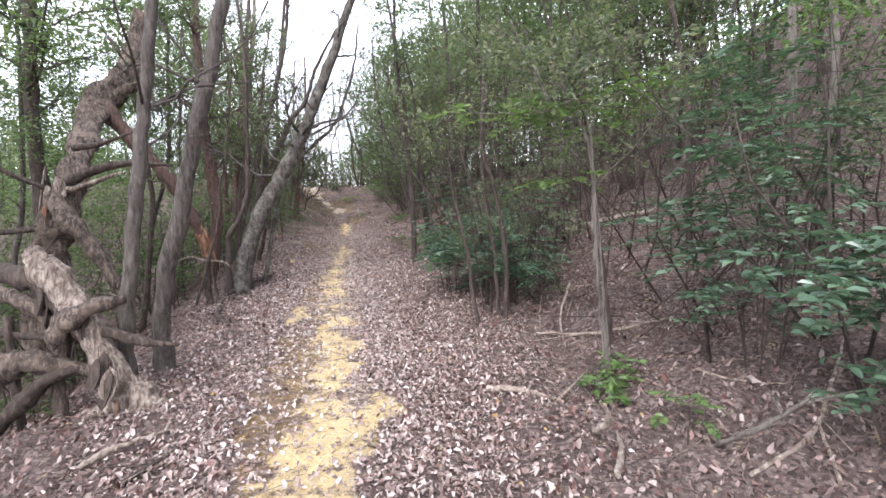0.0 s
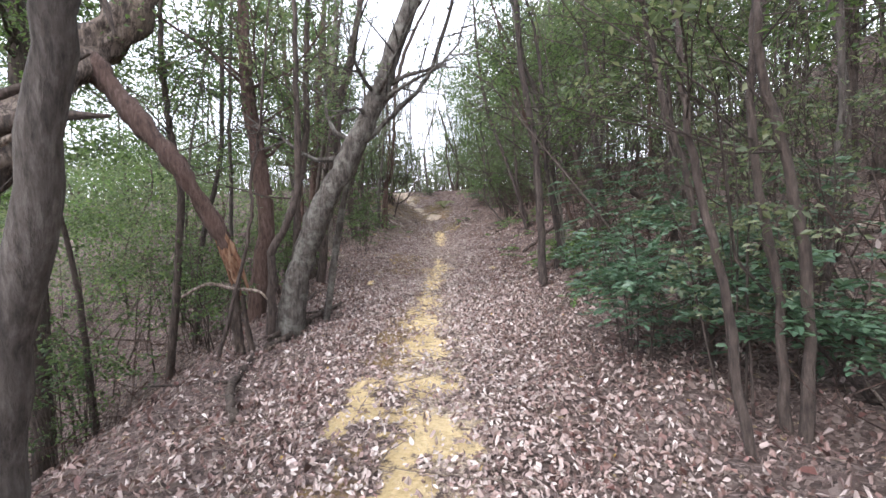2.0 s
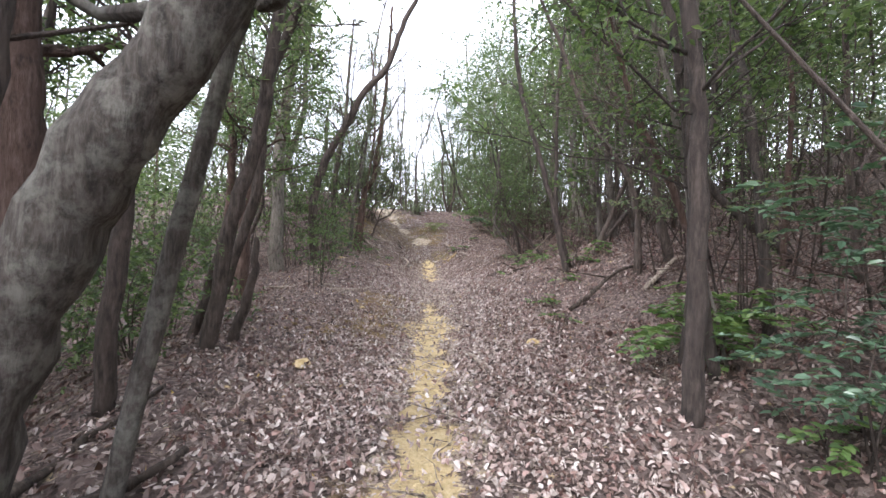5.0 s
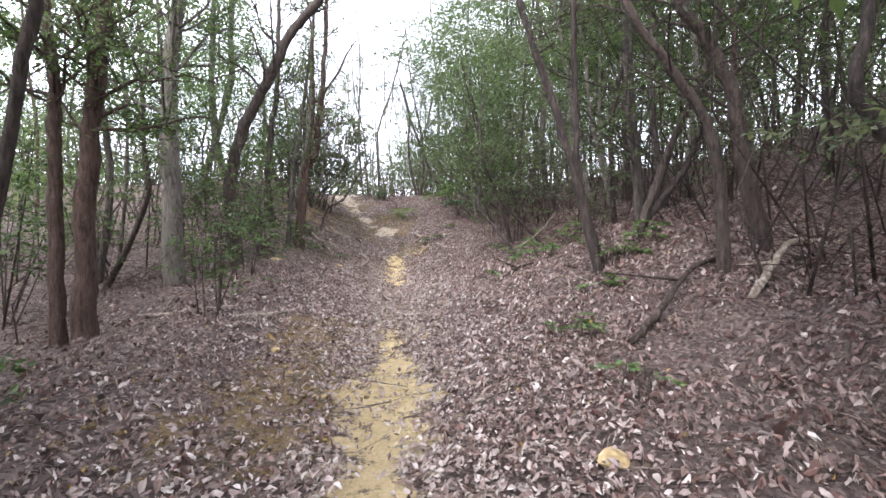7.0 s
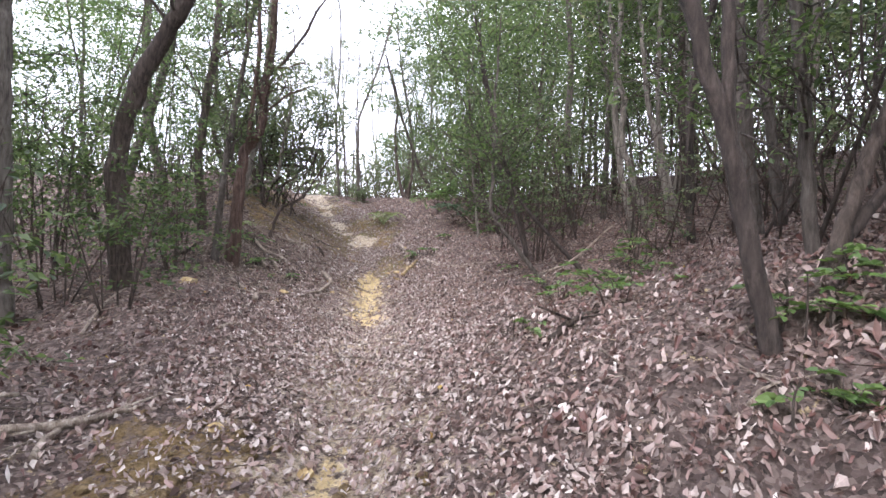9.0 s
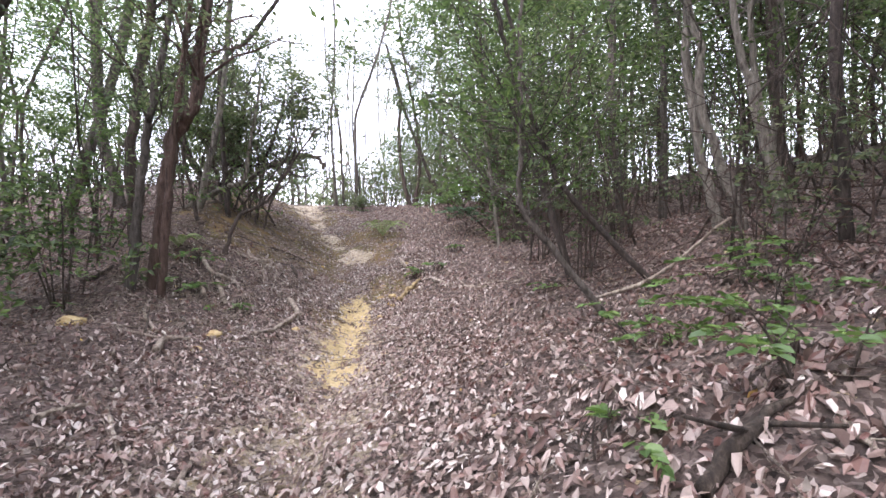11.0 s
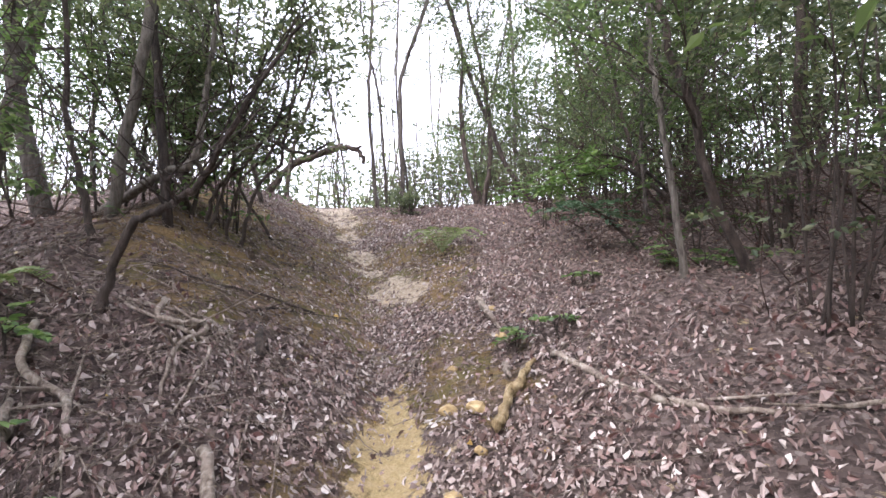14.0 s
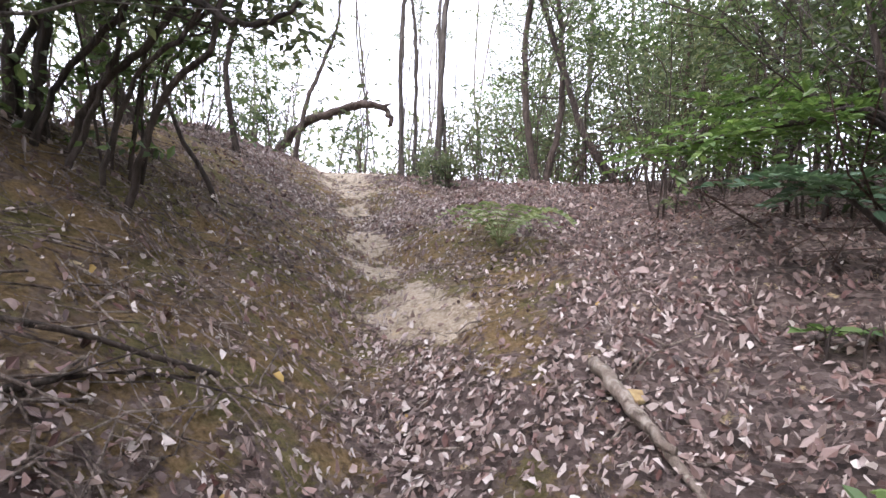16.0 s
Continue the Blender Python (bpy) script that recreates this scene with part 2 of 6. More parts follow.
def height(x, y):
    x, y = np.asarray(x, float), np.asarray(y, float)
    u = x - trail_x(y)
    floor_half = 0.3 * np.clip((y - 23) / 2, 0, 1)
    z = along(TRAIL_Z, y) + along(LEFT_NEAR, y) * 1.1 * np.clip(-u - floor_half, 0, 2.6 - floor_half) + along(LEFT_FAR, y) * np.clip(-u - 2.6, 0, 6)
    z = z + along(RIGHT_NEAR, y) * np.clip(u, 0, 2.6) + along(RIGHT_FAR, y) * np.clip(u - 2.6, 0, 24)
    z = z + along(HILL, y) * np.clip(u - 8, 0, 26)
    rough = np.clip((np.abs(u) - 0.3) / 1.5, 0.25, 1)
    z = z + rough * (0.03 * np.sin(2.1 * x + 1.3 * np.sin(1.7 * y)) + 0.028 * np.sin(2.7 * y + 1.9 * np.sin(1.3 * x + 2)))
    z = z + rough * 0.012 * np.sin(7.3 * x + 2.0 * np.sin(5.1 * y)) + 0.008 * np.sin(9.1 * y + 1.7 * np.sin(6.3 * x))
    z = z + 0.38 * np.exp(-((x + 0.2) ** 2 + (y - 17.3) ** 2) / 1.6)
    bank = np.clip((np.abs(u) - 0.5) / 1.0, 0, 1)
    z = z + bank * (0.035 * np.sin(4.3 * x + 2.2 * np.sin(2.9 * y + 1)) * np.sin(3.7 * y + 1.4 * np.sin(3.1 * x)) + 0.02 * np.sin(11 * x + 3 * np.sin(7 * y)) * np.sin(9.5 * y))
    gully = np.clip((y - 24.6) / 1.5, 0, 1) * np.clip((32 - y) / 2, 0, 1)
    wander = 0.14 * np.sin(2.9 * y) + 0.07 * np.sin(6.7 * y + 1)
    ledge = (y * 1.15 + 0.25 * np.sin(3.1 * x)) % 1.0
    z = z + gully * 0.13 * (np.clip(ledge / 0.72, 0, 1) - ledge) * np.exp(-((u - wander) / 0.7) ** 2)
    z = z + bank * 0.022 * np.sin(17 * x + 4 * np.sin(6.1 * y)) * np.sin(15 * y + 3 * np.sin(8.3 * x))
    return z - gully * (0.1 + 0.05 * np.sin(5.0 * y)) * np.exp(-((u - wander) / 0.6) ** 2) - 0.03 * np.exp(-(u / 0.35) ** 2)


def ground_z(x, y):
    return float(height(x, y))


# sandy patches of the trail: x, y, half width, half length
SAND = [(-0.9, 1.6, 0.3, 1.1), (-0.95, 3.0, 0.27, 0.7), (-0.6, 3.6, 0.14, 0.3), (-1.2, 4.5, 0.2, 0.5), (-1.55, 5.7, 0.16, 0.4), (-1.2, 5.2, 0.2, 0.35),
        (-1.75, 7.2, 0.36, 0.22), (-2.2, 6.8, 0.16, 0.4), (-1.55, 6.4, 0.3, 0.3), (-1.95, 8.2, 0.26, 0.4), (-2.2, 9.2, 0.2, 0.7), (-2.4, 10.5, 0.2, 0.6),
        (-2.7, 12.4, 0.2, 1.0), (-2.9, 13.5, 0.16, 0.6), (-3.05, 14.55, 0.36, 0.8), (-3.15, 15.5, 0.14, 0.5), (-3.3, 16.2, 0.12, 0.7), (-4.1, 20.8, 0.2, 0.5), (-4.3, 21.9, 0.18, 0.8), (-4.45, 22.9, 0.2, 0.5), (-4.65, 23.5, 0.12, 0.3)]
GRIT = [(-5.4, 25.9, 0.27, 0.26), (-5.15, 25.65, 0.16, 0.16), (-5.95, 26.55, 0.2, 0.2), (-6.35, 27.15, 0.22, 0.2), (-6.9, 28.0, 0.2, 0.2), (-7.4, 28.75, 0.36, 0.35), (-8.1, 29.9, 0.5, 0.6)]
CLAY = [(-3.9, 14.4, 0.45, 1.1), (-4.2, 16.2, 0.4, 0.8), (-5.9, 25.0, 0.5, 0.9), (-6.7, 25.2, 0.7, 0.8), (-6.3, 26.6, 0.7, 0.7), (-7.6, 28.8, 0.9, 0.9),
        (-5.2, 26.9, 0.5, 0.5), (-5.0, 25.9, 0.5, 0.6), (-1.4, 4.2, 0.4, 1.8), (-2.2, 8.6, 0.4, 1.2), (-4.4, 22.0, 0.35, 1.2), (-7.3, 24.6, 0.8, 0.9), (-8.2, 26.6, 0.8, 1.0), (-6.3, 23.9, 0.6, 0.6), (-4.2, 23.8, 0.4, 0.6)]


def cover(x, y, patches, soft=0.5):
    best = np.zeros_like(np.asarray(x, float))
    for px, py, rx, ry in patches:
        turn = (np.interp(py + 0.5, ALONG, TRAIL_X) - np.interp(py - 0.5, ALONG, TRAIL_X))
        dx, dy = x - px - turn * (y - py), y - py
        dx = dx + rx * (0.3 * np.sin(9.0 * y + 4 * x + px) + 0.22 * np.sin(23.0 * y - 11 * x))
        dy = dy + ry * (0.25 * np.sin(8.0 * x + 3 * y + py) + 0.2 * np.sin(19.0 * x + 6 * y))
        best = np.maximum(best, np.clip(1.25 - soft * ((dx / rx) ** 2 + (dy / ry) ** 2), 0, 1))
    return best


def mesh_from(name, verts, faces, smooth=True):
    me = bpy.data.meshes.new(name)
    me.from_pydata(verts, [], faces)
    if smooth:
        me.polygons.foreach_set("use_smooth", [True] * len(me.polygons))
    me.update()
    return me


def part(name, me, mat, parent=None, label=""):
    me.materials.clear()
    me.materials.append(mat)
    ob = new(name, me)
    if parent is not None:
        ob.parent = parent
    return tagged(ob, label)


xs = np.concatenate([-np.geomspace(600, 17, 22), np.arange(-16, -9, 0.25), np.arange(-9, 3, 0.11), np.arange(3, 8, 0.25), np.geomspace(8.2, 600, 26)])
ys = np.concatenate([-np.geomspace(500, 5, 18), np.arange(-4.6, 31, 0.11), np.arange(31, 36, 0.2), np.geomspace(36.4, 700, 24)])
gx, gy = np.meshgrid(xs, ys)
gz = height(gx, gy)
far_dist = np.clip((np.hypot(gx + 4, gy - 15) - 45) / 120, 0, 1)
gz = gz * (1 - far_dist) - 3.0 * far_dist
nx = len(xs)
idx = np.arange(nx * len(ys)).reshape(len(ys), nx)
quads = np.stack([idx[:-1, :-1], idx[:-1, 1:], idx[1:, 1:], idx[1:, :-1]], -1).reshape(-1, 4)
ground_mesh = mesh_from("ground", np.stack([gx, gy, gz], -1).reshape(-1, 3).tolist(), quads.tolist())
attr = ground_mesh.color_attributes.new("ground_cover", "FLOAT_COLOR", "POINT")
worn = (0.6 + 0.12 * np.sin(3.1 * gy) * np.sin(1.3 * gy)) * np.exp(-((gx - trail_x(gy) - 0.08 * np.sin(2.3 * gy)) / (0.4 + 0.26 * np.clip((gy - 13) / 3, 0, 1))) ** 2) * np.clip((24 - gy) / 2, 0, 1)
rgba = np.stack([cover(gx, gy, SAND) * 0.82, np.maximum(cover(gx, gy, GRIT) * 0.9, worn), cover(gx, gy, CLAY) * 0.8, np.ones_like(gx)], -1)
attr.data.foreach_set("color", rgba.reshape(-1).astype(np.float32))
ground = part("ground", ground_mesh, SOIL)
tagged(ground, "brown forest floor with a sandy yellow footpath", "ground", kind="structure")


# ---- shaping tools ----
rng = np.random.default_rng(7)


class Soup:
    """Collects vertices and faces of one mesh."""

    def __init__(self):
        self.v, self.f, self.n = [], [], 0

    def add(self, verts, faces):
        self.v.append(np.asarray(verts, float))
        self.f.extend((np.asarray(faces) + self.n).tolist())
        self.n += len(verts)

    def mesh(self, name, smooth=True):
        return mesh_from(name, np.concatenate(self.v).tolist(), self.f, smooth)


def curve(points, steps):
    """A smooth line through points (Catmull-Rom)."""
    p = np.asarray(points, float)
    p = np.vstack([2 * p[0] - p[1], p, 2 * p[-1] - p[-2]])
    out = []
    for i in range(1, len(p) - 2):
        for t in np.linspace(0, 1, steps, endpoint=False):
            a, b, c, d = p[i - 1:i + 3]
            out.append(0.5 * (2 * b + (c - a) * t + (2 * a - 5 * b + 4 * c - d) * t * t + (3 * b - a - 3 * c + d) * t ** 3))
    out.append(p[-2])
    return np.array(out)


def tube(soup, line, radii, sides=8, lumps=0.08):
    line = np.asarray(line, float)
    n = len(line)
    radii = np.interp(np.linspace(0, 1, n), np.linspace(0, 1, len(radii)), radii)
    tangent = np.gradient(line, axis=0)
    tangent /= np.linalg.norm(tangent, axis=1)[:, None] + 1e-9
    side = np.cross(tangent, (0.31, 0.95, 0.05))
    side /= np.linalg.norm(side, axis=1)[:, None] + 1e-9
    other = np.cross(tangent, side)
    ang = np.linspace(0, 2 * np.pi, sides, endpoint=False)
    wob = 1 + lumps * (rng.standard_normal((n, sides)) * 0.5 + np.sin(ang * 2 + rng.random() * 6)[None] * 0.8 + np.sin(np.arange(n) * 0.7 + rng.random() * 6)[:, None] * 0.6)
    ring = (np.cos(ang)[None, :, None] * side[:, None] + np.sin(ang)[None, :, None] * other[:, None]) * (radii[:, None] * wob)[..., None]
    verts = (line[:, None] + ring).reshape(-1, 3)
    faces = []
    for i in range(n - 1):
        for k in range(sides):
            a, b = i * sides + k, i * sides + (k + 1) % sides
            faces.append((a, b, b + sides, a + sides))
    soup.add(verts, faces)
    soup.f.append([soup.n - sides + k for k in range(sides)])
    soup.f.append([soup.n - n * sides + k for k in reversed(range(sides))])


def leaves(soup, centres, size, slim=0.45, droop=0.25, up=0.6):
    """A folded leaf at each centre, turned at random."""
    c = np.asarray(centres, float)
    n = len(c)
    yaw = rng.random(n) * 2 * np.pi
    dip = rng.normal(-droop, 0.4, n)
    ax = np.stack([np.cos(yaw) * np.cos(dip), np.sin(yaw) * np.cos(dip), np.sin(dip)], -1)
    nrm = rng.standard_normal((n, 3)) * (1 - up) + np.array([0, 0, 1.0]) * up
    sd = np.cross(ax, nrm)
    sd /= np.linalg.norm(sd, axis=1)[:, None] + 1e-9
    nm = np.cross(sd, ax)
    s = (size * rng.uniform(0.65, 1.3, n))[:, None]
    w = s * slim
    verts = np.stack([c, c + ax * s * 0.45 + sd * w * 0.5 + nm * s * 0.08, c + ax * s + nm * s * -0.06, c + ax * s * 0.45 - sd * w * 0.5 + nm * s * 0.08], 1).reshape(-1, 3)
    base = np.arange(n)[:, None] * 4
    soup.v.append(verts)
    soup.f.extend((np.concatenate([base + [0, 1, 2], base + [0, 2, 3]]) + soup.n).tolist())
    soup.n += n * 4


def broad_leaves(soup, centres, axes, normals, size, slim=0.5):
    """Oval leaves folded along the midrib, laid out by axis and normal."""
    c, ax, nrm = (np.asarray(q, float) for q in (centres, axes, normals))
    ax = ax / (np.linalg.norm(ax, axis=1)[:, None] + 1e-9)
    sd = np.cross(ax, nrm)
    sd /= np.linalg.norm(sd, axis=1)[:, None] + 1e-9
    nm = np.cross(sd, ax)
    s = (size * rng.uniform(0.6, 1.2, len(c)))[:, None]
    outline = ((0, 0, 0), (0.3, 0.5, 0.09), (0.72, 0.4, 0.06), (1, 0, -0.1), (0.72, -0.4, 0.06), (0.3, -0.5, 0.09))
    verts = np.stack([c + ax * s * a + sd * s * slim * b + nm * s * h for a, b, h in outline], 1).reshape(-1, 3)
    base = np.arange(len(c))[:, None] * 6
    soup.v.append(verts)
    soup.f.extend((np.concatenate([base + [0, 3, 2, 1], base + [0, 5, 4, 3]]) + soup.n).tolist())
    soup.n += len(c) * 6


def leafy_twigs(soup, starts, directions, length, per, size, slim=0.5):
    """Flat sprays: leaves alternate on both sides of each twig and close at its tip."""
    c, d = np.asarray(starts, float), np.asarray(directions, float)
    d = d / np.linalg.norm(d, axis=1)[:, None]
    n = len(c)
    side = np.cross(d, (0, 0, 1.0))
    side /= np.linalg.norm(side, axis=1)[:, None] + 1e-9
    t = np.linspace(0.12, 1, per)
    pos = c[:, None] + d[:, None] * (t[None, :, None] * length) + np.array((0, 0, -0.18)) * length * (t ** 2)[None, :, None]
    sign = np.where(np.arange(per) % 2 == 0, 1.0, -1.0)[None, :, None]
    ax = d[:, None] * (0.35 + 0.7 * t[None, :, None]) + side[:, None] * sign * (1.05 - 0.5 * t[None, :, None]) + rng.normal(0, 0.22, (n, per, 3)) * (1, 1, 0.8)
    nrm = np.array((0, 0, 1.0)) + rng.normal(0, 0.3, (n, per, 3))
    broad_leaves(soup, pos.reshape(-1, 3), ax.reshape(-1, 3), nrm.reshape(-1, 3), size, slim)


def twig_lines(start, direction, length, count):
    """A branch and its side twigs, as lines with a radius share."""
    d = np.asarray(direction, float)
    d /= np.linalg.norm(d)
    bend = rng.normal(0, 0.22, 3) + (0, 0, 0.16)
    main = np.array([start + d * length * t + bend * length * t * t for t in np.linspace(0, 1, 6)])
    main[1:] += np.cumsum(rng.normal(0, 0.045 * length, (5, 3)), 0)
    lines = [(main, 1.0)]
    for _ in range(count):
        t = rng.uniform(0.3, 0.98)
        p = main[int(t * 5)] + (main[min(int(t * 5) + 1, 5)] - main[int(t * 5)]) * (t * 5 % 1)
        v = d * 0.6 + rng.normal(0, 0.55, 3) + (0, 0, 0.15)
        ln = length * rng.uniform(0.25, 0.5)
        lines.append((np.array([p + v * ln * k + (0, 0, 0.1 * ln * k * k) for k in (0, 0.35, 0.7, 1)]), 0.45))
    return lines


def limbs(leaf, line, radius, low, count, reach, twigs, leaf_n, leaf_size, up=0.3, sides=5):
    """Branches on the upper part of a stem, a Soup each; leaf_n leaves on them."""
    n = len(line)
    tips, made = [], []
    for _ in range(count):
        t = rng.uniform(low, 0.98)
        p = line[int(t * (n - 1))]
        a = rng.random() * 2 * np.pi
        d = np.array([math.cos(a), math.sin(a), up + rng.uniform(-0.2, 0.6)])
        ln = reach * rng.uniform(0.5, 1.1) * (1.2 - 0.6 * t)
        wood = Soup()
        for k, (tw, share) in enumerate(twig_lines(p, d, ln, twigs)):
            r = max(radius * 0.3 * share * (1.1 - t * 0.6), 0.004)
            tube(wood, tw, [r, r * 0.35], sides if k == 0 else 3, 0.04)
            tips.append(tw)
        made.append(wood)
    if leaf_n and leaf is not None:
        tw = np.array([np.array([np.interp(np.linspace(0, 1, 6), np.linspace(0, 1, len(q)), q[:, c]) for c in range(3)]).T for q in tips])
        groups = max(leaf_n // 9, 1)
        pick = rng.integers(0, len(tw), groups)
        s = rng.uniform(0.6, 4.99, groups)
        j = s.astype(int)
        c = tw[pick, j] + (tw[pick, j + 1] - tw[pick, j]) * (s - j)[:, None] + rng.normal(0, 0.05, (groups, 3))
        pts = np.repeat(c, 9, 0) + rng.normal(0, leaf_size * 1.1, (groups * 9, 3)) * (1, 1, 0.6)
        leaves(leaf, pts, leaf_size)
    return made


def merged(soups):
    out = Soup()
    for s in soups:
        for v in s.v:
            out.v.append(v)
        out.f.extend([[k + out.n for k in f] for f in s.f])
        out.n += s.n
    return out


CROWNS = {"bare": (11, 1.7, 7, 0), "leafy": (14, 1.5, 6, 2400), "evergreen": (20, 1.7, 5, 4800), "": (0, 0, 0, 0)}


def tree(name, points, radius, bark_kind, crown, rise, label, group="", leaf_share=1.0, joined=False):
    """A tree whose stem runs through points and goes on upwards by rise metres."""
    leaf_share *= min(1.0, sum(math.dist(a, b) for a, b in zip(points, points[1:])) / 5)
    pts = [np.array(p) for p in points]
    pts[0] = np.array((pts[0][0], pts[0][1], ground_z(pts[0][0], pts[0][1]) - 0.12))
    if rise:
        d = pts[-1] - pts[-2]
        d = d / np.linalg.norm(d)
        d = d * 0.65 + np.array((0, 0, 0.5)) + rng.normal(0, 0.08, 3)
        pts += [pts[-1] + d * rise * 0.5, pts[-1] + d * rise + rng.normal(0, 0.15, 3)]
    base = Vector(pts[0]) + Vector((0, 0, 0.12))
    line = curve([p - np.array(base) for p in pts], 7)
    line[1:-1] += rng.normal(0, 0.006 + radius * 0.05, (len(line) - 2, 3))
    thing = new(name)
    thing.location = base
    wood = Soup()
    tube(wood, line, [radius * 1.3, radius * 1.05, radius, radius * 0.92, radius * 0.84, radius * 0.75, radius * 0.6, radius * 0.4], 12 if radius > 0.05 else 8, 0.07)
    part("trunk", wood.mesh("trunk"), BARK[bark_kind], thing)
    count, reach, twigs, leaf_n = CROWNS[crown]
    if count:
        lf = Soup()
        low = 0.42 if crown != "evergreen" else 0.3
        made = limbs(lf, line, max(radius, 0.03), low, count if not joined else count - 3, reach, twigs if not joined else 3, int(leaf_n * leaf_share), 0.085 if joined else 0.07, 0.3, 4 if joined else 5)
        if joined:
            tagged(part("brushwood", merged(made).mesh("brushwood"), BARK[bark_kind], thing), kind="stuff")
        else:
            for s in made:
                part("branch", s.mesh("branch"), BARK[bark_kind], thing)
        if leaf_n:
            part("crown", lf.mesh("crown", False), EVERGREEN if crown == "evergreen" else DULL, thing)
    return tagged(thing, label, "tree", group)


# ---- trees along the trail ----
tree("leaning_tree", [(-3.10, 4.10, 0.20), (-3.09, 4.10, 0.93), (-2.95, 4.11, 1.93), (-2.81, 4.12, 2.90), (-2.68, 4.12, 3.76)], 0.070, "grey", 'bare', 3.0, "grey-brown slender tree trunk leaning beside the snag")
tree("leaning_tree", [(-3.25, 4.95, 0.26), (-3.22, 4.95, 0.98), (-2.82, 4.94, 2.51), (-2.57, 4.94, 3.44), (-2.34, 4.94, 4.35)], 0.088, "grey", 'bare', 3.0, "smooth grey slim trunk leaning over the slope")
tree("forked_tree", [(-7.60, 8.60, -1.39), (-7.48, 8.60, 2.67), (-7.47, 8.60, 4.54), (-7.32, 8.60, 6.26)], 0.124, "brown", 'evergreen', 3.0, "brown forked tree trunk with leafy crown")
tree("leaning_tree", [(-4.10, 9.15, 0.57), (-3.88, 9.19, 1.36), (-3.51, 9.25, 2.22), (-3.10, 9.32, 2.92), (-2.78, 9.37, 3.52), (-2.57, 9.41, 3.98)], 0.161, "lichen", 'bare', 2.5, "thick grey lichened trunk leaning over the path")
tree("leaning_limb_tree", [(-3.75, 9.60, 0.63), (-3.27, 9.68, 2.84), (-3.06, 9.72, 3.07), (-2.59, 9.80, 3.52), (-2.14, 9.87, 3.97)], 0.043, "lichen", 'bare', 2.0, "slim grey trunk leaning over the path")
tree("crooked_tree", [(-4.25, 9.00, 0.54), (-4.19, 9.01, 1.39), (-4.18, 9.01, 1.62), (-3.98, 9.05, 1.94), (-3.79, 9.08, 2.49), (-3.75, 9.08, 3.31), (-3.74, 9.09, 3.80)], 0.054, "brown", 'leafy', 3.0, "brown crooked trunk growing out of a stump")
tree("broad_tree", [(-5.20, 10.10, 0.47), (-4.91, 10.15, 1.98), (-4.96, 10.14, 2.89), (-5.04, 10.13, 3.79), (-5.08, 10.12, 4.50)], 0.121, "rust", 'evergreen', 3.0, "tall rusty-brown trunk with evergreen crown")
tree("slender_tree", [(-4.70, 10.60, 0.73), (-4.61, 10.62, 2.30), (-4.41, 10.65, 3.28), (-4.32, 10.66, 4.63)], 0.058, "brown", 'evergreen', 3.0, "slim brown trunk with evergreen crown")
tree("slender_tree", [(-4.60, 8.30, 0.35), (-4.09, 8.39, 1.93), (-4.04, 8.40, 2.51), (-3.90, 8.42, 3.08)], 0.019, "brown", 'bare', 2.0, "thin brown stem on the slope")
tree("slender_tree", [(-6.40, 11.30, 0.20), (-6.25, 11.33, 3.56), (-6.15, 11.34, 5.07)], 0.034, "grey", 'leafy', 2.0, "thin grey stem with sparse leaves")
tree("slender_tree", [(-6.40, 9.60, -0.32), (-6.04, 9.66, 2.11), (-6.07, 9.66, 3.14), (-6.15, 9.64, 3.99)], 0.051, "brown", 'evergreen', 2.0, "brown trunk with evergreen crown on the slope")
tree("slender_tree", [(-5.00, 12.20, 0.87), (-4.80, 12.23, 2.17), (-4.58, 12.27, 3.01), (-4.40, 12.30, 4.52), (-4.14, 12.35, 5.43)], 0.070, "brown", 'bare', 3.0, "slim brown trunk beside the path")
tree("slender_tree", [(-5.60, 13.00, 0.83), (-5.06, 13.09, 2.49), (-4.95, 13.11, 3.91), (-4.38, 13.21, 5.78)], 0.059, "brown", 'bare', 3.0, "slim brown trunk beside the path")
tree("mossy_tree", [(-7.58, 18.67, 1.26), (-7.62, 18.67, 2.51), (-7.63, 18.67, 4.06), (-7.62, 18.67, 5.03), (-7.42, 18.68, 6.29)], 0.140, "pale", 'evergreen', 4.0, "pale fissured trunk with mossy foot")
tree("leaning_tree", [(-7.10, 19.90, 1.55), (-7.22, 19.89, 3.13), (-6.96, 19.91, 4.24), (-6.51, 19.95, 5.13), (-6.01, 19.99, 6.12), (-5.39, 20.04, 6.89)], 0.103, "brown", 'bare', 3.0, "dark trunk bending over the path")
tree("twin_tree", [(-7.20, 16.00, 0.89), (-7.22, 16.00, 2.22), (-7.22, 16.00, 3.21), (-7.21, 16.00, 3.93), (-7.33, 15.99, 4.84)], 0.072, "rust", 'leafy', 3.0, "reddish-brown trunk with ivy-green leaves")
tree("twin_tree", [(-6.95, 16.10, 0.94), (-6.94, 16.10, 2.23), (-6.86, 16.11, 3.36), (-6.75, 16.12, 4.09), (-6.65, 16.12, 4.94)], 0.100, "rust", 'evergreen', 3.0, "dark reddish-brown trunk of a pair")
tree("leaning_tree", [(-5.90, 13.20, 0.76), (-5.49, 13.23, 2.18), (-5.25, 13.25, 3.04), (-5.08, 13.26, 3.95)], 0.052, "brown", 'leafy', 3.0, "dark leaning trunk on the slope edge")
tree("slender_tree", [(-6.40, 14.20, 0.76), (-5.92, 14.24, 2.76), (-5.63, 14.26, 4.15), (-5.56, 14.26, 4.56)], 0.050, "brown", 'evergreen', 3.0, "dark slim trunk with evergreen crown")
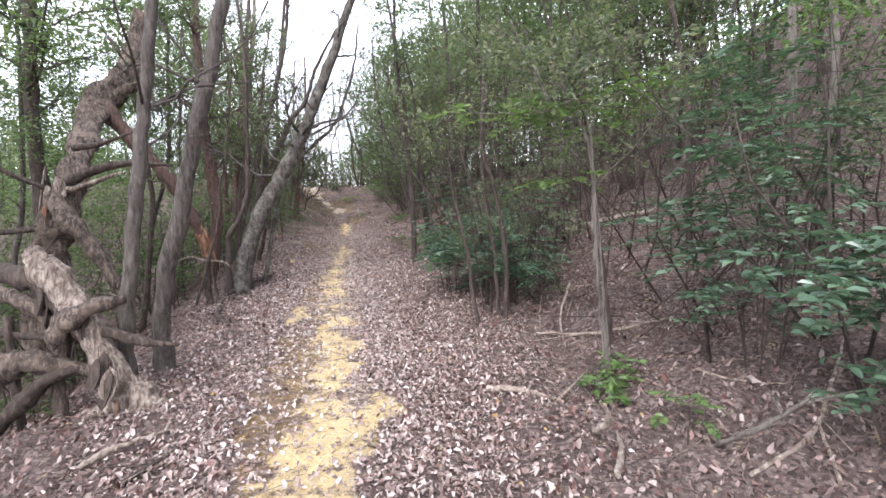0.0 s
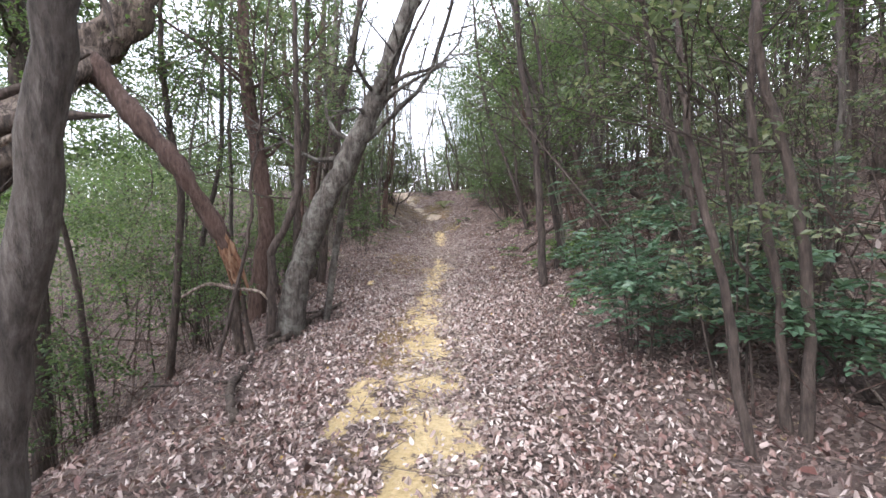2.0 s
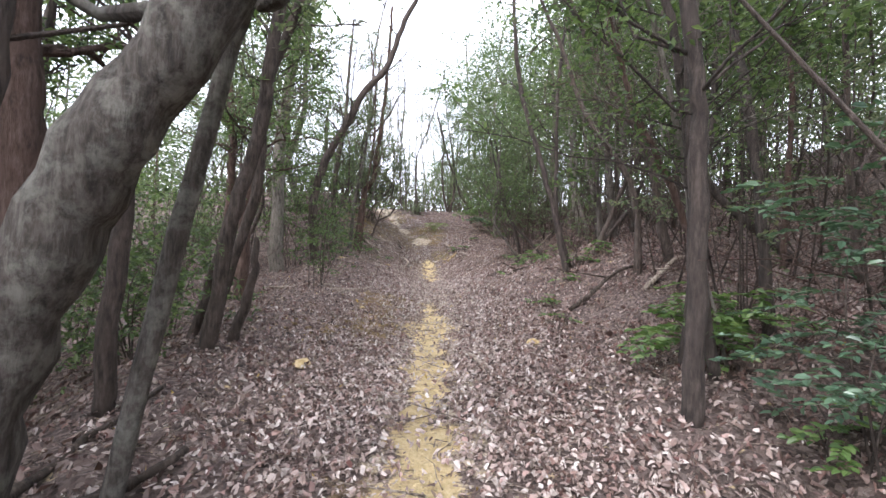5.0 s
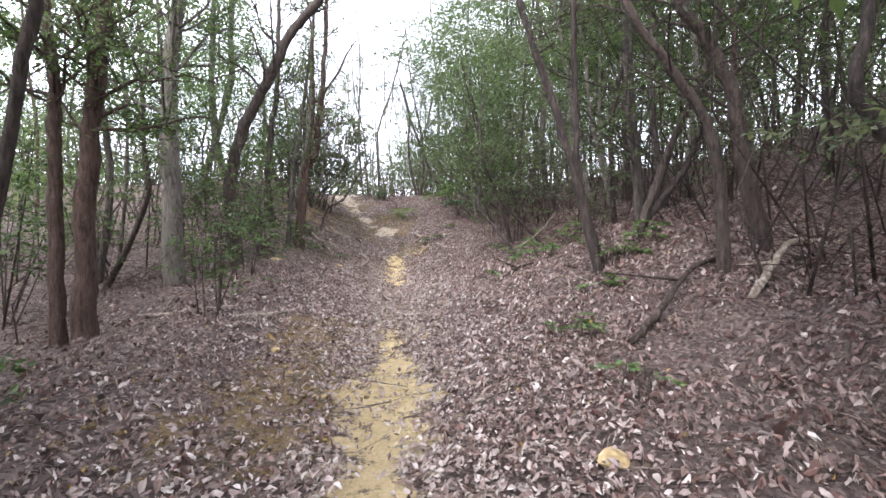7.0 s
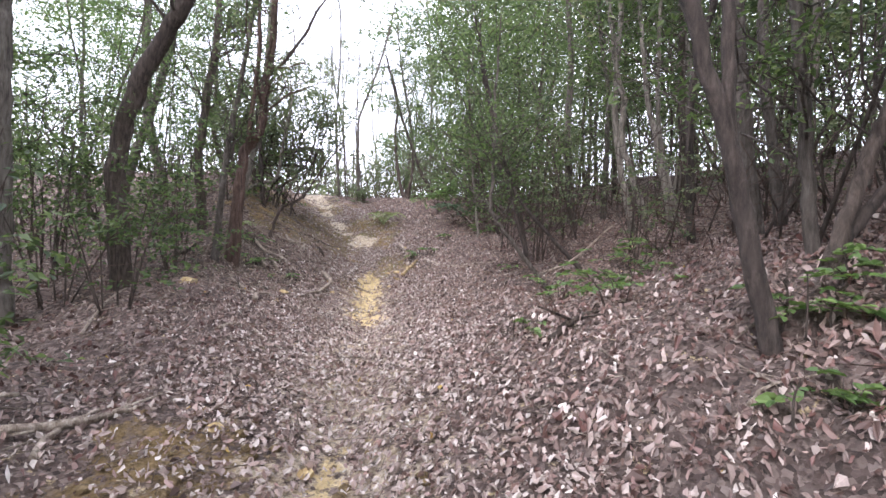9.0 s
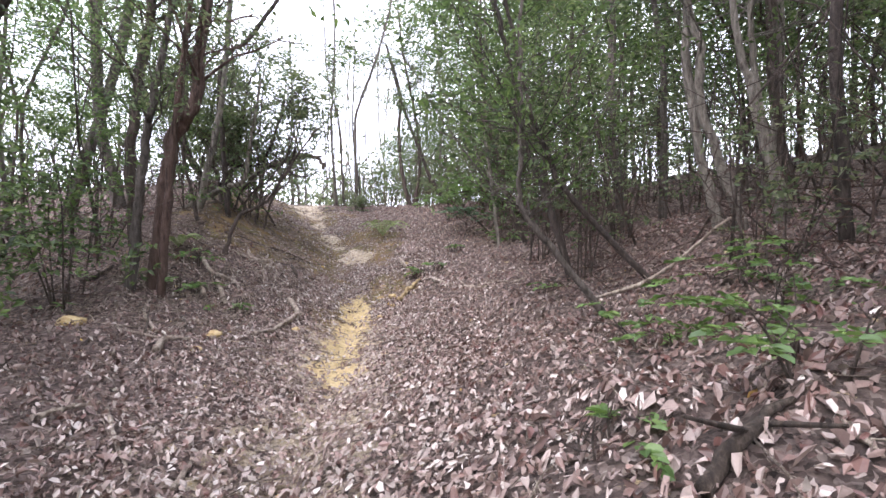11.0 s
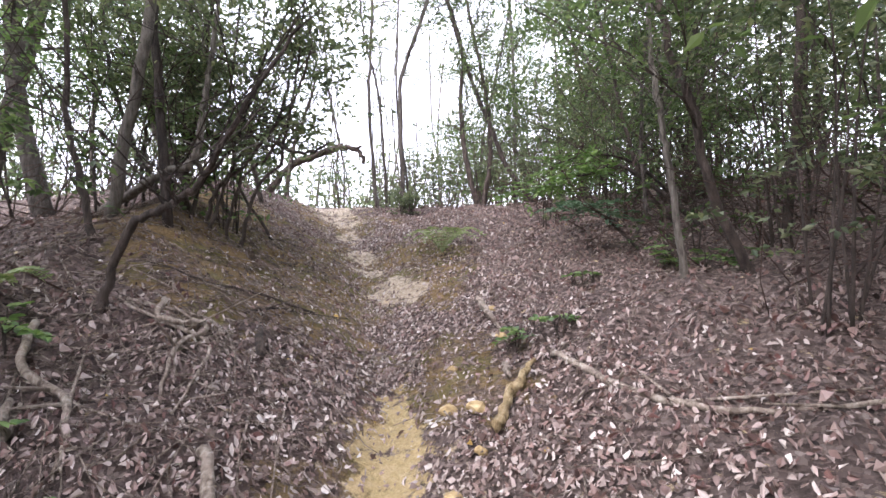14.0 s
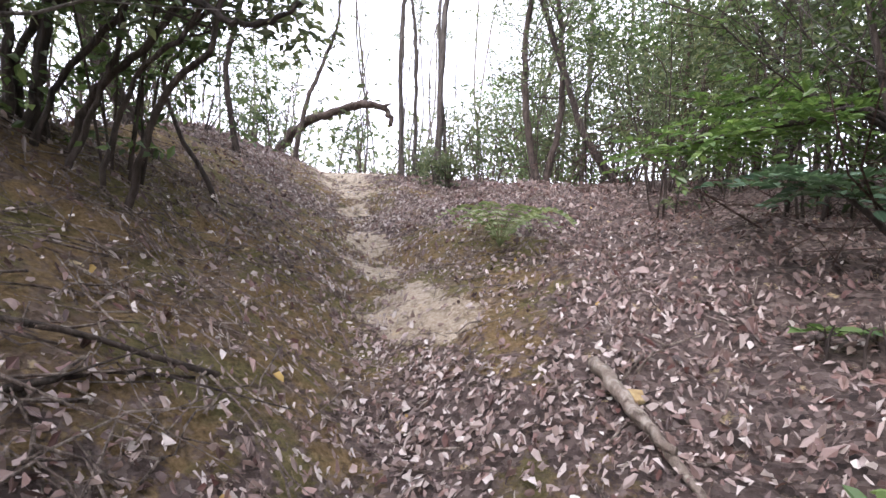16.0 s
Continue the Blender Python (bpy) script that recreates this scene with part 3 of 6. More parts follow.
tree("stump", [(-5.00, 12.60, 0.89), (-4.76, 12.62, 1.52), (-4.74, 12.62, 2.00)], 0.055, "brown", '', 0.0, "fibrous brown broken stump beside the path")
tree("dark_tree", [(-0.60, 11.20, 0.93), (-0.61, 11.20, 2.34), (-0.66, 11.19, 3.24), (-0.83, 11.16, 4.45)], 0.062, "dark", 'evergreen', 3.0, "dark straight trunk at the path edge")
tree("dark_tree", [(-0.30, 12.20, 1.03), (-0.29, 12.20, 2.42), (-0.53, 12.16, 4.00), (-0.82, 12.11, 4.97)], 0.041, "dark", 'evergreen', 3.0, "dark thin trunk behind the path edge")
tree("forked_tree", [(-0.80, 16.85, 1.78), (-1.09, 16.83, 2.71), (-1.42, 16.80, 3.82), (-1.81, 16.77, 5.06)], 0.052, "dark", 'bare', 3.0, "dark slim trunk leaning to the path")
tree("forked_tree", [(-0.72, 16.95, 1.85), (-1.03, 16.92, 2.65), (-1.10, 16.92, 3.85), (-1.13, 16.92, 5.11)], 0.043, "dark", 'leafy', 3.0, "dark straight stem of a fork")
tree("crooked_tree", [(-0.30, 17.30, 2.12), (0.05, 17.33, 2.83), (0.24, 17.34, 3.35), (0.67, 17.38, 4.31), (0.85, 17.39, 5.19)], 0.046, "brown", 'bare', 2.0, "thin crooked stem on the bank")
tree("arching_tree", [(0.25, 16.00, 1.70), (0.20, 16.00, 2.60), (0.08, 15.99, 3.19), (-0.24, 15.96, 3.71), (-0.77, 15.92, 4.46)], 0.052, "brown", 'bare', 2.0, "brown stem arching over the bank")
tree("crooked_tree", [(0.90, 16.40, 1.94), (0.65, 16.38, 2.83), (0.52, 16.37, 3.58), (0.21, 16.34, 4.26), (-0.17, 16.31, 4.75)], 0.073, "brown", 'evergreen', 3.0, "crooked brown trunk on the bank")
tree("slender_tree", [(0.60, 19.50, 2.41), (0.37, 19.48, 3.99), (0.28, 19.47, 5.67), (0.23, 19.47, 6.36)], 0.088, "grey", 'bare', 4.0, "grey straight trunk on the bank")
tree("slender_tree", [(1.10, 19.80, 2.61), (0.82, 19.78, 4.36), (0.81, 19.78, 6.49)], 0.056, "grey", 'bare', 4.0, "grey slim straight trunk on the bank")
tree("slender_tree", [(2.40, 15.30, 1.90), (1.01, 15.19, 3.12), (1.02, 15.19, 4.08)], 0.059, "dark", 'evergreen', 3.0, "dark trunk on the leaf-covered bank")
tree("pale_tree", [(-0.10, 12.40, 1.06), (-0.22, 12.39, 2.26), (-0.35, 12.38, 2.98), (-0.46, 12.37, 3.44)], 0.035, "pale", 'bare', 3.0, "pale smooth trunk beside the path")
tree("pale_tree", [(0.30, 13.00, 1.19), (-0.09, 12.97, 2.38), (-0.42, 12.95, 3.08), (-0.73, 12.92, 3.75)], 0.035, "rust", 'bare', 3.0, "reddish leaning trunk beside the path")
tree("slender_tree", [(0.10, 12.20, 1.08), (-0.33, 12.17, 2.51), (-0.38, 12.16, 3.18)], 0.013, "pale", 'bare', 2.0, "thin pale stem beside the path")
tree("dark_tree", [(-0.15, 11.90, 1.03), (-0.40, 11.88, 2.40), (-0.47, 11.88, 3.16)], 0.038, "dark", 'evergreen', 3.0, "dark trunk with glossy green leaves")
tree("clump_tree", [(-6.50, 21.50, 1.79), (-6.38, 21.51, 3.11), (-6.30, 21.52, 3.71), (-6.06, 21.54, 4.08), (-6.03, 21.54, 4.73), (-5.92, 21.55, 5.41)], 0.081, "rust", 'leafy', 3.0, "reddish trunk of a multi-stemmed tree")
tree("clump_tree", [(-6.35, 21.40, 1.74), (-6.27, 21.41, 3.29), (-6.15, 21.42, 4.48), (-6.08, 21.43, 5.34)], 0.040, "rust", 'bare', 3.0, "pale stem of a multi-stemmed tree")
tree("clump_tree", [(-7.60, 22.60, 2.36), (-7.71, 22.59, 3.95), (-7.50, 22.61, 5.51), (-7.44, 22.61, 6.09)], 0.071, "brown", 'evergreen', 3.0, "brown trunk with evergreen crown")
tree("arching_tree", [(-7.20, 24.30, 2.95), (-7.38, 24.28, 5.60), (-6.89, 24.33, 6.22), (-6.39, 24.38, 6.94)], 0.041, "dark", 'bare', 1.5, "thin dark stem arching out of the clump")
tree("clump_tree", [(-6.66, 21.30, 1.81), (-6.58, 21.32, 2.85), (-6.50, 21.33, 3.69), (-6.42, 21.35, 4.24)], 0.051, "grey", 'leafy', 3.0, "grey-brown trunk of a multi-stemmed tree")
tree("slender_tree", [(-10.20, 25.50, 3.54), (-10.75, 25.45, 5.35), (-10.84, 25.44, 7.76)], 0.104, "grey", 'evergreen', 4.0, "grey trunk in the woods below the trail")
tree("pale_tree", [(0.20, 22.30, 2.68), (-0.15, 22.27, 4.25), (-0.16, 22.27, 5.52)], 0.056, "pale", 'bare', 3.0, "pale smooth trunk on the bank")
tree("pale_tree", [(0.45, 22.20, 2.76), (-0.07, 22.15, 4.08), (-0.07, 22.15, 4.69), (-0.23, 22.14, 5.45)], 0.050, "pale", 'bare', 3.0, "pale smooth trunk on the bank")
tree("pale_tree", [(0.70, 21.90, 2.81), (0.36, 21.87, 4.10), (0.24, 21.86, 4.61), (0.14, 21.85, 5.26)], 0.043, "pale", 'bare', 3.0, "pale smooth trunk on the bank")
tree("pale_tree", [(0.85, 22.00, 2.89), (0.49, 21.97, 4.00), (0.41, 21.96, 4.85), (0.40, 21.96, 5.31)], 0.039, "pale", 'bare', 3.0, "pale crooked trunk on the bank")
tree("slender_tree", [(0.20, 24.20, 3.03), (0.24, 24.20, 5.39), (0.07, 24.19, 6.60)], 0.049, "grey", 'bare', 3.0, "slim grey stem on the bank")
tree("slender_tree", [(1.50, 23.20, 3.33), (1.32, 23.18, 4.93), (1.30, 23.18, 5.96)], 0.069, "brown", 'evergreen', 3.0, "brown straight trunk on the bank")
tree("crooked_tree", [(-1.50, 22.40, 2.04), (-1.96, 22.36, 3.33), (-2.22, 22.33, 3.91), (-2.31, 22.32, 4.63), (-2.45, 22.31, 5.29)], 0.039, "dark", 'evergreen', 1.0, "dark crooked stem with dense small leaves")
tree("leaning_tree", [(-1.45, 20.80, 1.79), (-1.97, 20.69, 2.28), (-2.25, 20.64, 2.63), (-2.33, 20.62, 2.84), (-2.31, 20.63, 3.26)], 0.027, "grey", 'evergreen', 2.0, "grey leaning trunk with evergreen crown")
tree("leaning_tree", [(-0.90, 21.00, 2.02), (-1.87, 20.80, 2.87), (-2.05, 20.77, 3.26), (-2.19, 20.74, 3.55)], 0.025, "dark", 'evergreen', 2.0, "dark leaning trunk with evergreen crown")
tree("pale_tree", [(-2.40, 24.70, 2.31), (-2.51, 24.67, 3.33), (-2.58, 24.66, 3.87), (-2.66, 24.64, 4.50)], 0.027, "pale", 'leafy', 3.0, "pale thin straight trunk on the bank")
tree("dark_tree", [(-1.90, 24.60, 2.43), (-2.23, 24.52, 3.17), (-2.38, 24.49, 3.91), (-2.58, 24.44, 4.50)], 0.036, "brown", 'evergreen', 2.0, "dark trunk with evergreen crown on the bank")
tree("slender_tree", [(-2.70, 26.20, 2.87), (-2.42, 26.27, 3.20), (-2.43, 26.26, 4.28)], 0.024, "grey", 'evergreen', 2.0, "thin grey stem among evergreen leaves")
tree("v_stem_tree", [(-4.90, 30.40, 4.08), (-5.15, 30.34, 4.80), (-5.29, 30.31, 6.08)], 0.054, "brown", 'leafy', 2.0, "brown stem of a V-shaped pair")
tree("v_stem_tree", [(-4.85, 30.40, 4.09), (-4.67, 30.44, 4.92), (-4.73, 30.43, 6.20), (-4.96, 30.37, 7.50)], 0.050, "brown", 'leafy', 2.0, "brown stem of a V-shaped pair")
tree("crest_tree", [(-7.20, 30.40, 3.92), (-7.38, 30.36, 6.00), (-7.36, 30.36, 7.37), (-7.31, 30.37, 8.63)], 0.041, "grey", 'leafy', 3.0, "slim grey tree standing on the crest", leaf_share=0.35)
tree("crest_tree", [(-7.00, 30.50, 3.93), (-7.14, 30.47, 6.02), (-7.30, 30.43, 7.02), (-7.53, 30.37, 8.02)], 0.029, "grey", 'bare', 3.0, "slim grey stem standing on the crest")
tree("crest_tree", [(-6.30, 29.40, 3.71), (-6.36, 29.39, 5.71), (-6.30, 29.40, 6.59), (-5.84, 29.51, 7.93)], 0.043, "grey", 'leafy', 3.0, "slim bent grey tree standing on the crest", leaf_share=0.35)
tree("crest_tree", [(-6.15, 29.50, 3.76), (-6.44, 29.43, 5.84), (-6.43, 29.43, 7.17)], 0.022, "grey", 'bare', 2.0, "thin grey stem standing on the crest")
tree("leaning_tree", [(-11.00, 33.00, 4.08), (-10.81, 33.05, 5.97), (-10.59, 33.11, 6.68), (-10.36, 33.17, 7.42)], 0.056, "brown", 'bare', 1.0, "broken leaning trunk against the sky")
tree("bent_tree", [(-6.44, 22.87, 2.20), (-6.39, 22.88, 2.51), (-6.26, 22.91, 2.86), (-6.08, 22.96, 2.99), (-5.94, 22.99, 3.09), (-5.82, 23.02, 3.18)], 0.029, "brown", 'bare', 1.0, "grey bent trunk growing from the bank")
tree("crooked_tree", [(-7.30, 23.60, 2.78), (-7.40, 23.58, 3.28), (-7.55, 23.54, 3.91), (-7.54, 23.54, 4.42)], 0.028, "brown", 'bare', 2.0, "dark crooked stem on the bank")
tree("slender_tree", [(-9.00, 27.00, 3.88), (-9.75, 26.82, 4.96), (-9.76, 26.82, 6.20)], 0.075, "brown", 'evergreen', 2.0, "brown trunk behind the bank")
for stem, thick, kind in [(((-7.6, 24.8), (-7.69, 24.85, 3.58), (-7.89, 24.9, 4.2), (-8.17, 24.9, 4.79)), 0.027, "brown"), (((-7.52, 24.85), (-7.52, 24.9, 3.53), (-7.48, 24.9, 4.04), (-7.31, 24.9, 4.63)), 0.030, "dark"),
                          (((-7.47, 24.95), (-7.62, 24.95, 3.67), (-7.63, 25.0, 4.18), (-7.59, 25.0, 4.74)), 0.025, "brown"), (((-7.4, 24.8), (-7.28, 24.85, 3.53), (-6.99, 24.9, 3.89), (-6.72, 24.9, 4.41)), 0.019, "dark"),
                          (((-7.32, 24.95), (-7.17, 24.95, 3.48), (-6.78, 24.95, 3.79), (-6.46, 25.0, 4.22)), 0.022, "brown"), (((-7.2, 24.85), (-7.06, 24.9, 3.44), (-6.93, 24.9, 3.79), (-6.98, 24.9, 4.43)), 0.018, "brown"),
                          (((-7.07, 24.95), (-6.86, 24.95, 3.57), (-6.53, 24.95, 3.83), (-6.27, 24.95, 4.3)), 0.014, "brown"), (((-7.7, 24.9), (-7.95, 24.9, 3.58), (-8.3, 24.9, 4.21), (-8.54, 24.9, 4.82)), 0.030, "dark"),
                          (((-6.92, 25.0), (-6.7, 25.0, 3.48), (-6.42, 25.0, 3.74), (-6.35, 25.0, 4.08)), 0.02, "brown"), (((-8.15, 25.0), (-8.2, 25.0, 3.8), (-8.05, 25.0, 4.6)), 0.021, "dark")]:
    tree("multi_stem", [(*stem[0], 3.0), *stem[1:]], thick, kind, "leafy", 1.4, "brown stem of a leafy clump on the bank", "stems of the clump on the bank", 1.3, True)
tree("bent_tree", [(-8.4, 24.3, 3.1), (-7.72, 24.3, 3.33), (-7.44, 24.3, 3.48), (-7.21, 24.3, 3.57), (-6.98, 24.3, 3.62), (-6.89, 24.32, 3.82), (-6.87, 24.34, 4.12), (-6.82, 24.34, 4.4)], 0.042, "pale", "leafy", 1.0, "pale bent trunk leaning out and turning upright")
tree("multi_stem", [(-7.00, 26.00, 3.00), (-7.58, 25.85, 3.84), (-7.40, 25.90, 4.30)], 0.018, "brown", 'leafy', 1.5, "thin brown stem of a leafy clump on the bank")
tree("multi_stem", [(-8.40, 27.80, 3.73), (-8.63, 27.74, 4.72), (-8.55, 27.76, 5.43)], 0.033, "brown", 'evergreen', 1.5, "thin brown stem of a leafy clump on the bank")
tree("multi_stem", [(-7.60, 26.00, 3.28), (-8.18, 25.86, 4.10), (-8.25, 25.85, 5.11)], 0.033, "brown", 'leafy', 1.5, "thin brown stem of a leafy clump on the bank")
tree("slender_tree", [(0.97, 6.65, 0.37), (1.00, 6.66, 1.25), (0.89, 6.64, 2.03), (0.72, 6.61, 2.70)], 0.033, "brown", 'bare', 1.0, "slim brown stem in a shrub")
tree("slender_tree", [(0.90, 8.00, 0.53), (0.67, 7.97, 2.14), (0.48, 7.94, 2.84)], 0.028, "brown", 'bare', 1.0, "thin brown stem in a shrub")
tree("slender_tree", [(1.70, 4.20, 0.15), (1.58, 4.20, 1.08), (1.52, 4.20, 1.77), (1.53, 4.20, 2.16), (1.44, 4.20, 2.72), (1.19, 4.21, 2.89)], 0.022, "pale", 'leafy', 1.0, "pale thin crooked sapling beside the path", leaf_share=1.6)
tree("slender_tree", [(0.55, 6.40, 0.37), (0.38, 6.40, 1.42), (0.20, 6.41, 2.33)], 0.025, "brown", 'leafy', 1.0, "thin brown stem of a shrub")
tree("dark_tree", [(5.60, 14.20, 2.43), (5.67, 14.21, 4.80), (5.68, 14.21, 6.28)], 0.149, "brown", 'evergreen', 2.0, "brown straight trunk up the wooded slope")
tree("dark_tree", [(5.20, 12.60, 2.17), (5.48, 12.60, 5.32), (5.42, 12.60, 7.55)], 0.128, "brown", 'evergreen', 2.0, "brown straight trunk up the wooded slope")
tree("slender_tree", [(5.30, 11.40, 2.05), (6.27, 11.39, 3.31), (5.91, 11.39, 4.43)], 0.049, "pale", 'bare', 1.0, "pale crooked sapling on the slope")
tree("crooked_tree", [(6.50, 12.00, 2.37), (7.17, 11.99, 5.11), (6.41, 12.00, 7.27)], 0.122, "brown", 'bare', 2.0, "brown crooked trunk up the wooded slope")
tree("leaning_tree", [(-0.35, 17.30, 2.10), (-0.09, 17.32, 2.33), (0.27, 17.34, 2.80), (0.49, 17.36, 3.18)], 0.041, "dark", 'bare', 1.5, "dark stem leaning over the bank")
tree("slender_tree", [(-0.10, 17.60, 2.22), (-0.10, 17.60, 2.38), (-0.20, 17.59, 3.38), (-0.28, 17.59, 4.43)], 0.048, "grey", 'evergreen', 3.0, "grey trunk behind the leaning stems")
tree("slender_tree", [(-11.50, 25.50, 3.60), (-10.32, 25.58, 7.05), (-10.28, 25.58, 8.72)], 0.094, "grey", 'bare', 4.0, "grey straight trunk below the trail")
tree("slender_tree", [(-7.60, 24.00, 2.95), (-7.19, 24.03, 5.12), (-7.03, 24.04, 7.88)], 0.048, "pale", 'bare', 3.0, "pale slim trunk beside the trail")
tree("slender_tree", [(-8.80, 18.60, 1.20), (-8.06, 18.65, 2.72), (-8.11, 18.65, 3.62)], 0.047, "brown", 'evergreen', 2.0, "brown trunk below the trail edge")
tree("slender_tree", [(-0.40, 24.30, 2.84), (-0.57, 24.29, 4.59), (-0.55, 24.29, 6.27), (-0.66, 24.28, 7.82)], 0.071, "grey", 'bare', 3.0, "grey crooked slim trunk on the bank")
tree("slender_tree", [(-1.90, 26.60, 3.24), (-2.35, 26.50, 3.58), (-2.54, 26.46, 4.18)], 0.026, "brown", 'evergreen', 2.0, "dark thin stem among evergreen leaves")
tree("slender_tree", [(-1.00, 28.20, 4.05), (-1.62, 28.06, 4.79), (-1.77, 28.03, 5.43)], 0.038, "brown", 'evergreen', 2.0, "dark slim trunk in the shaded woods")
tree("slender_tree", [(-3.60, 30.50, 4.26), (-4.23, 30.34, 4.59), (-4.64, 30.23, 5.59), (-5.05, 30.12, 6.69)], 0.053, "dark", 'evergreen', 2.0, "dark slim trunk leaning to the gap")
tree("slender_tree", [(1.99, 5.03, 0.31), (1.92, 5.02, 1.12), (1.84, 5.02, 1.70), (1.76, 5.01, 2.18), (1.71, 5.01, 2.90)], 0.029, "brown", 'bare', 1.0, "thin brown stem beside the path")
tree("slender_tree", [(0.89, 6.71, 0.38), (0.84, 6.71, 1.27), (0.73, 6.70, 2.01), (0.68, 6.70, 2.59), (0.71, 6.70, 3.31)], 0.030, "brown", 'bare', 1.0, "thin brown stem of a shrub")


# ---- shrubs ----
def shrub(name, x, y, tall, wide, leaf_n, leaf_size, mat, label, stems=9, bare=0.25, group=""):
    thing = new(name)
    thing.location = (x, y, ground_z(x, y))
    lf = Soup()
    lines = []
    for _ in range(min(stems, 7)):
        a = rng.random() * 2 * np.pi
        out = wide * rng.uniform(0.2, 1.0)
        foot = np.array([math.cos(a) * 0.12, math.sin(a) * 0.12, -0.08])
        tip = np.array([math.cos(a) * out, math.sin(a) * out, tall * rng.uniform(0.45, 1.05)])
        mid = foot * 0.55 + tip * 0.45 + np.array([0, 0, 0.16 * tall]) + rng.normal(0, 0.1 * wide, 3)
        line = curve([foot, mid, tip], 6)
        wood = Soup()
        tube(wood, line, [0.006 + 0.0022 * tall, 0.006, 0.003], 5, 0.06)
        lines.append(line)
        made = [wood] + limbs(None, line, 0.02, bare, 3, 0.5 * wide, 2, 0, 0, 0.15, 3)
        part("stem", merged(made).mesh("stem"), BARK["brown"], thing)
    spots = []
    lobes = [(rng.normal(0, 0.42, 3) * (wide, wide, 0.12 * tall) + (0, 0, tall * rng.uniform(0.25, 0.85)), rng.uniform(0.35, 0.6) * wide) for _ in range(7)]
    broad = mat in (GLOSSY, FRESH)
    if broad and tall > 0.7:
        lobes = [(at + (0, 0, 0.18 * tall), size) for at, size in lobes]
    ways = []
    for k in range(max(leaf_n // ((8 if tall > 0.7 else 10) if broad else 16), 1)):
        if k % 3 == 0:
            line = lines[rng.integers(len(lines))]
            c = line[int(rng.uniform(bare, 1) * (len(line) - 1))] + rng.normal(0, 0.2, 3) * wide
        else:
            at, size = lobes[rng.integers(7)]
            v = rng.normal(0, 1, 3)
            c = at + v / np.linalg.norm(v) * size * rng.uniform(0.55, 1.08) * (1, 1, 0.7)
        v = rng.normal(0, 1, 3) * (1, 1, 0.25)
        v /= np.linalg.norm(v)
        s = rng.uniform(0, 1, 16)[:, None]
        if broad:
            out = c * (1, 1, 0)
            ways.append(v * (1, 1, 0.5) + out / (np.linalg.norm(out) + 0.1) * 0.9)
            spots.append(np.array([[c[0], c[1], max(c[2], 0.1)]]))
        else:
            spots.append(c + v * s * leaf_size * 5 + rng.normal(0, leaf_size * 0.5, (16, 3)) * (1, 1, 0.5))
    spots = np.concatenate(spots)
    if broad:
        leafy_twigs(lf, spots, ways, leaf_size * (3.6 if tall > 0.5 else 2.6), 11, leaf_size, 0.5 if tall > 0.5 else 0.62)
    else:
        spots[:, 2] = np.maximum(spots[:, 2], 0.08)
        leaves(lf, spots, leaf_size, 0.46)
    part("foliage", lf.mesh("foliage", False), mat, thing)
    return tagged(thing, label, "shrub", group)


big = "glossy blue-green evergreen shrub beside the path"
shrub("evergreen_shrub", 2.9, 3.7, 2.0, 0.95, 1700, 0.095, GLOSSY, big, 9, 0.3)
shrub("evergreen_shrub", 3.9, 4.7, 2.8, 1.1, 1700, 0.1, GLOSSY, big, 9, 0.3)
shrub("evergreen_shrub", 2.9, 2.3, 1.5, 0.7, 900, 0.11, GLOSSY, big, 8, 0.2)
shrub("evergreen_shrub", 0.2, 7.9, 1.45, 0.6, 1300, 0.08, GLOSSY, big, 8, 0.45)
shrub("evergreen_shrub", 1.35, 7.3, 1.15, 0.7, 950, 0.1, GLOSSY, big, 8, 0.3)
shrub("evergreen_shrub", 0.85, 8.5, 0.95, 0.7, 900, 0.1, GLOSSY, big, 8, 0.2)
shrub("evergreen_shrub", 1.7, 9.3, 1.3, 0.9, 1000, 0.1, GLOSSY, big, 8, 0.3)
shrub("evergreen_shrub", 0.25, 10.6, 1.5, 0.75, 1000, 0.08, GLOSSY, big, 8, 0.35)
shrub("evergreen_shrub", 1.3, 11.4, 1.7, 0.95, 1100, 0.085, GLOSSY, big, 8, 0.35)
shrub("evergreen_shrub", -0.05, 12.4, 0.8, 0.5, 700, 0.1, FRESH, "bright green broad-leaved shrub beside the path")
dull = "grey-green thicket shrub with many thin stems"
for sx, sy, st, sw, sn in [(0.75, 7.1, 2.9, 0.9, 1300), (1.8, 8.2, 3.0, 1.0, 1200), (2.8, 9.6, 3.2, 1.2, 1300), (1.9, 12.6, 2.8, 1.2, 1200), (3.6, 13.5, 3.0, 1.3, 1200), (0.6, 13.2, 3.0, 1.0, 1000),
                           (-1.4, 22.5, 3.4, 1.2, 2600), (-0.7, 23.3, 3.4, 1.2, 2200), (-1.9, 23.6, 2.6, 0.9, 1700), (-1.4, 25.2, 3.2, 1.2, 2200), (-0.3, 24.8, 3.4, 1.3, 2200), (-2.6, 27.2, 3.0, 1.1, 2000),
                           (-3.4, 29.0, 2.8, 1.1, 1800), (-1.6, 28.0, 3.4, 1.3, 2200), (-0.2, 20.6, 1.6, 0.9, 900), (1.4, 20.4, 2.0, 1.0, 1200), (1.6, 18.6, 2.4, 1.1, 1300), (-3.6, 31.5, 2.6, 1.2, 1600)]:
    shrub("thicket_shrub", sx, sy, st, sw, int(sn * (0.5 if sy > 22 else 1)), 0.065, DULL, dull, 12, 0.3, "shrubs on the wooded bank")
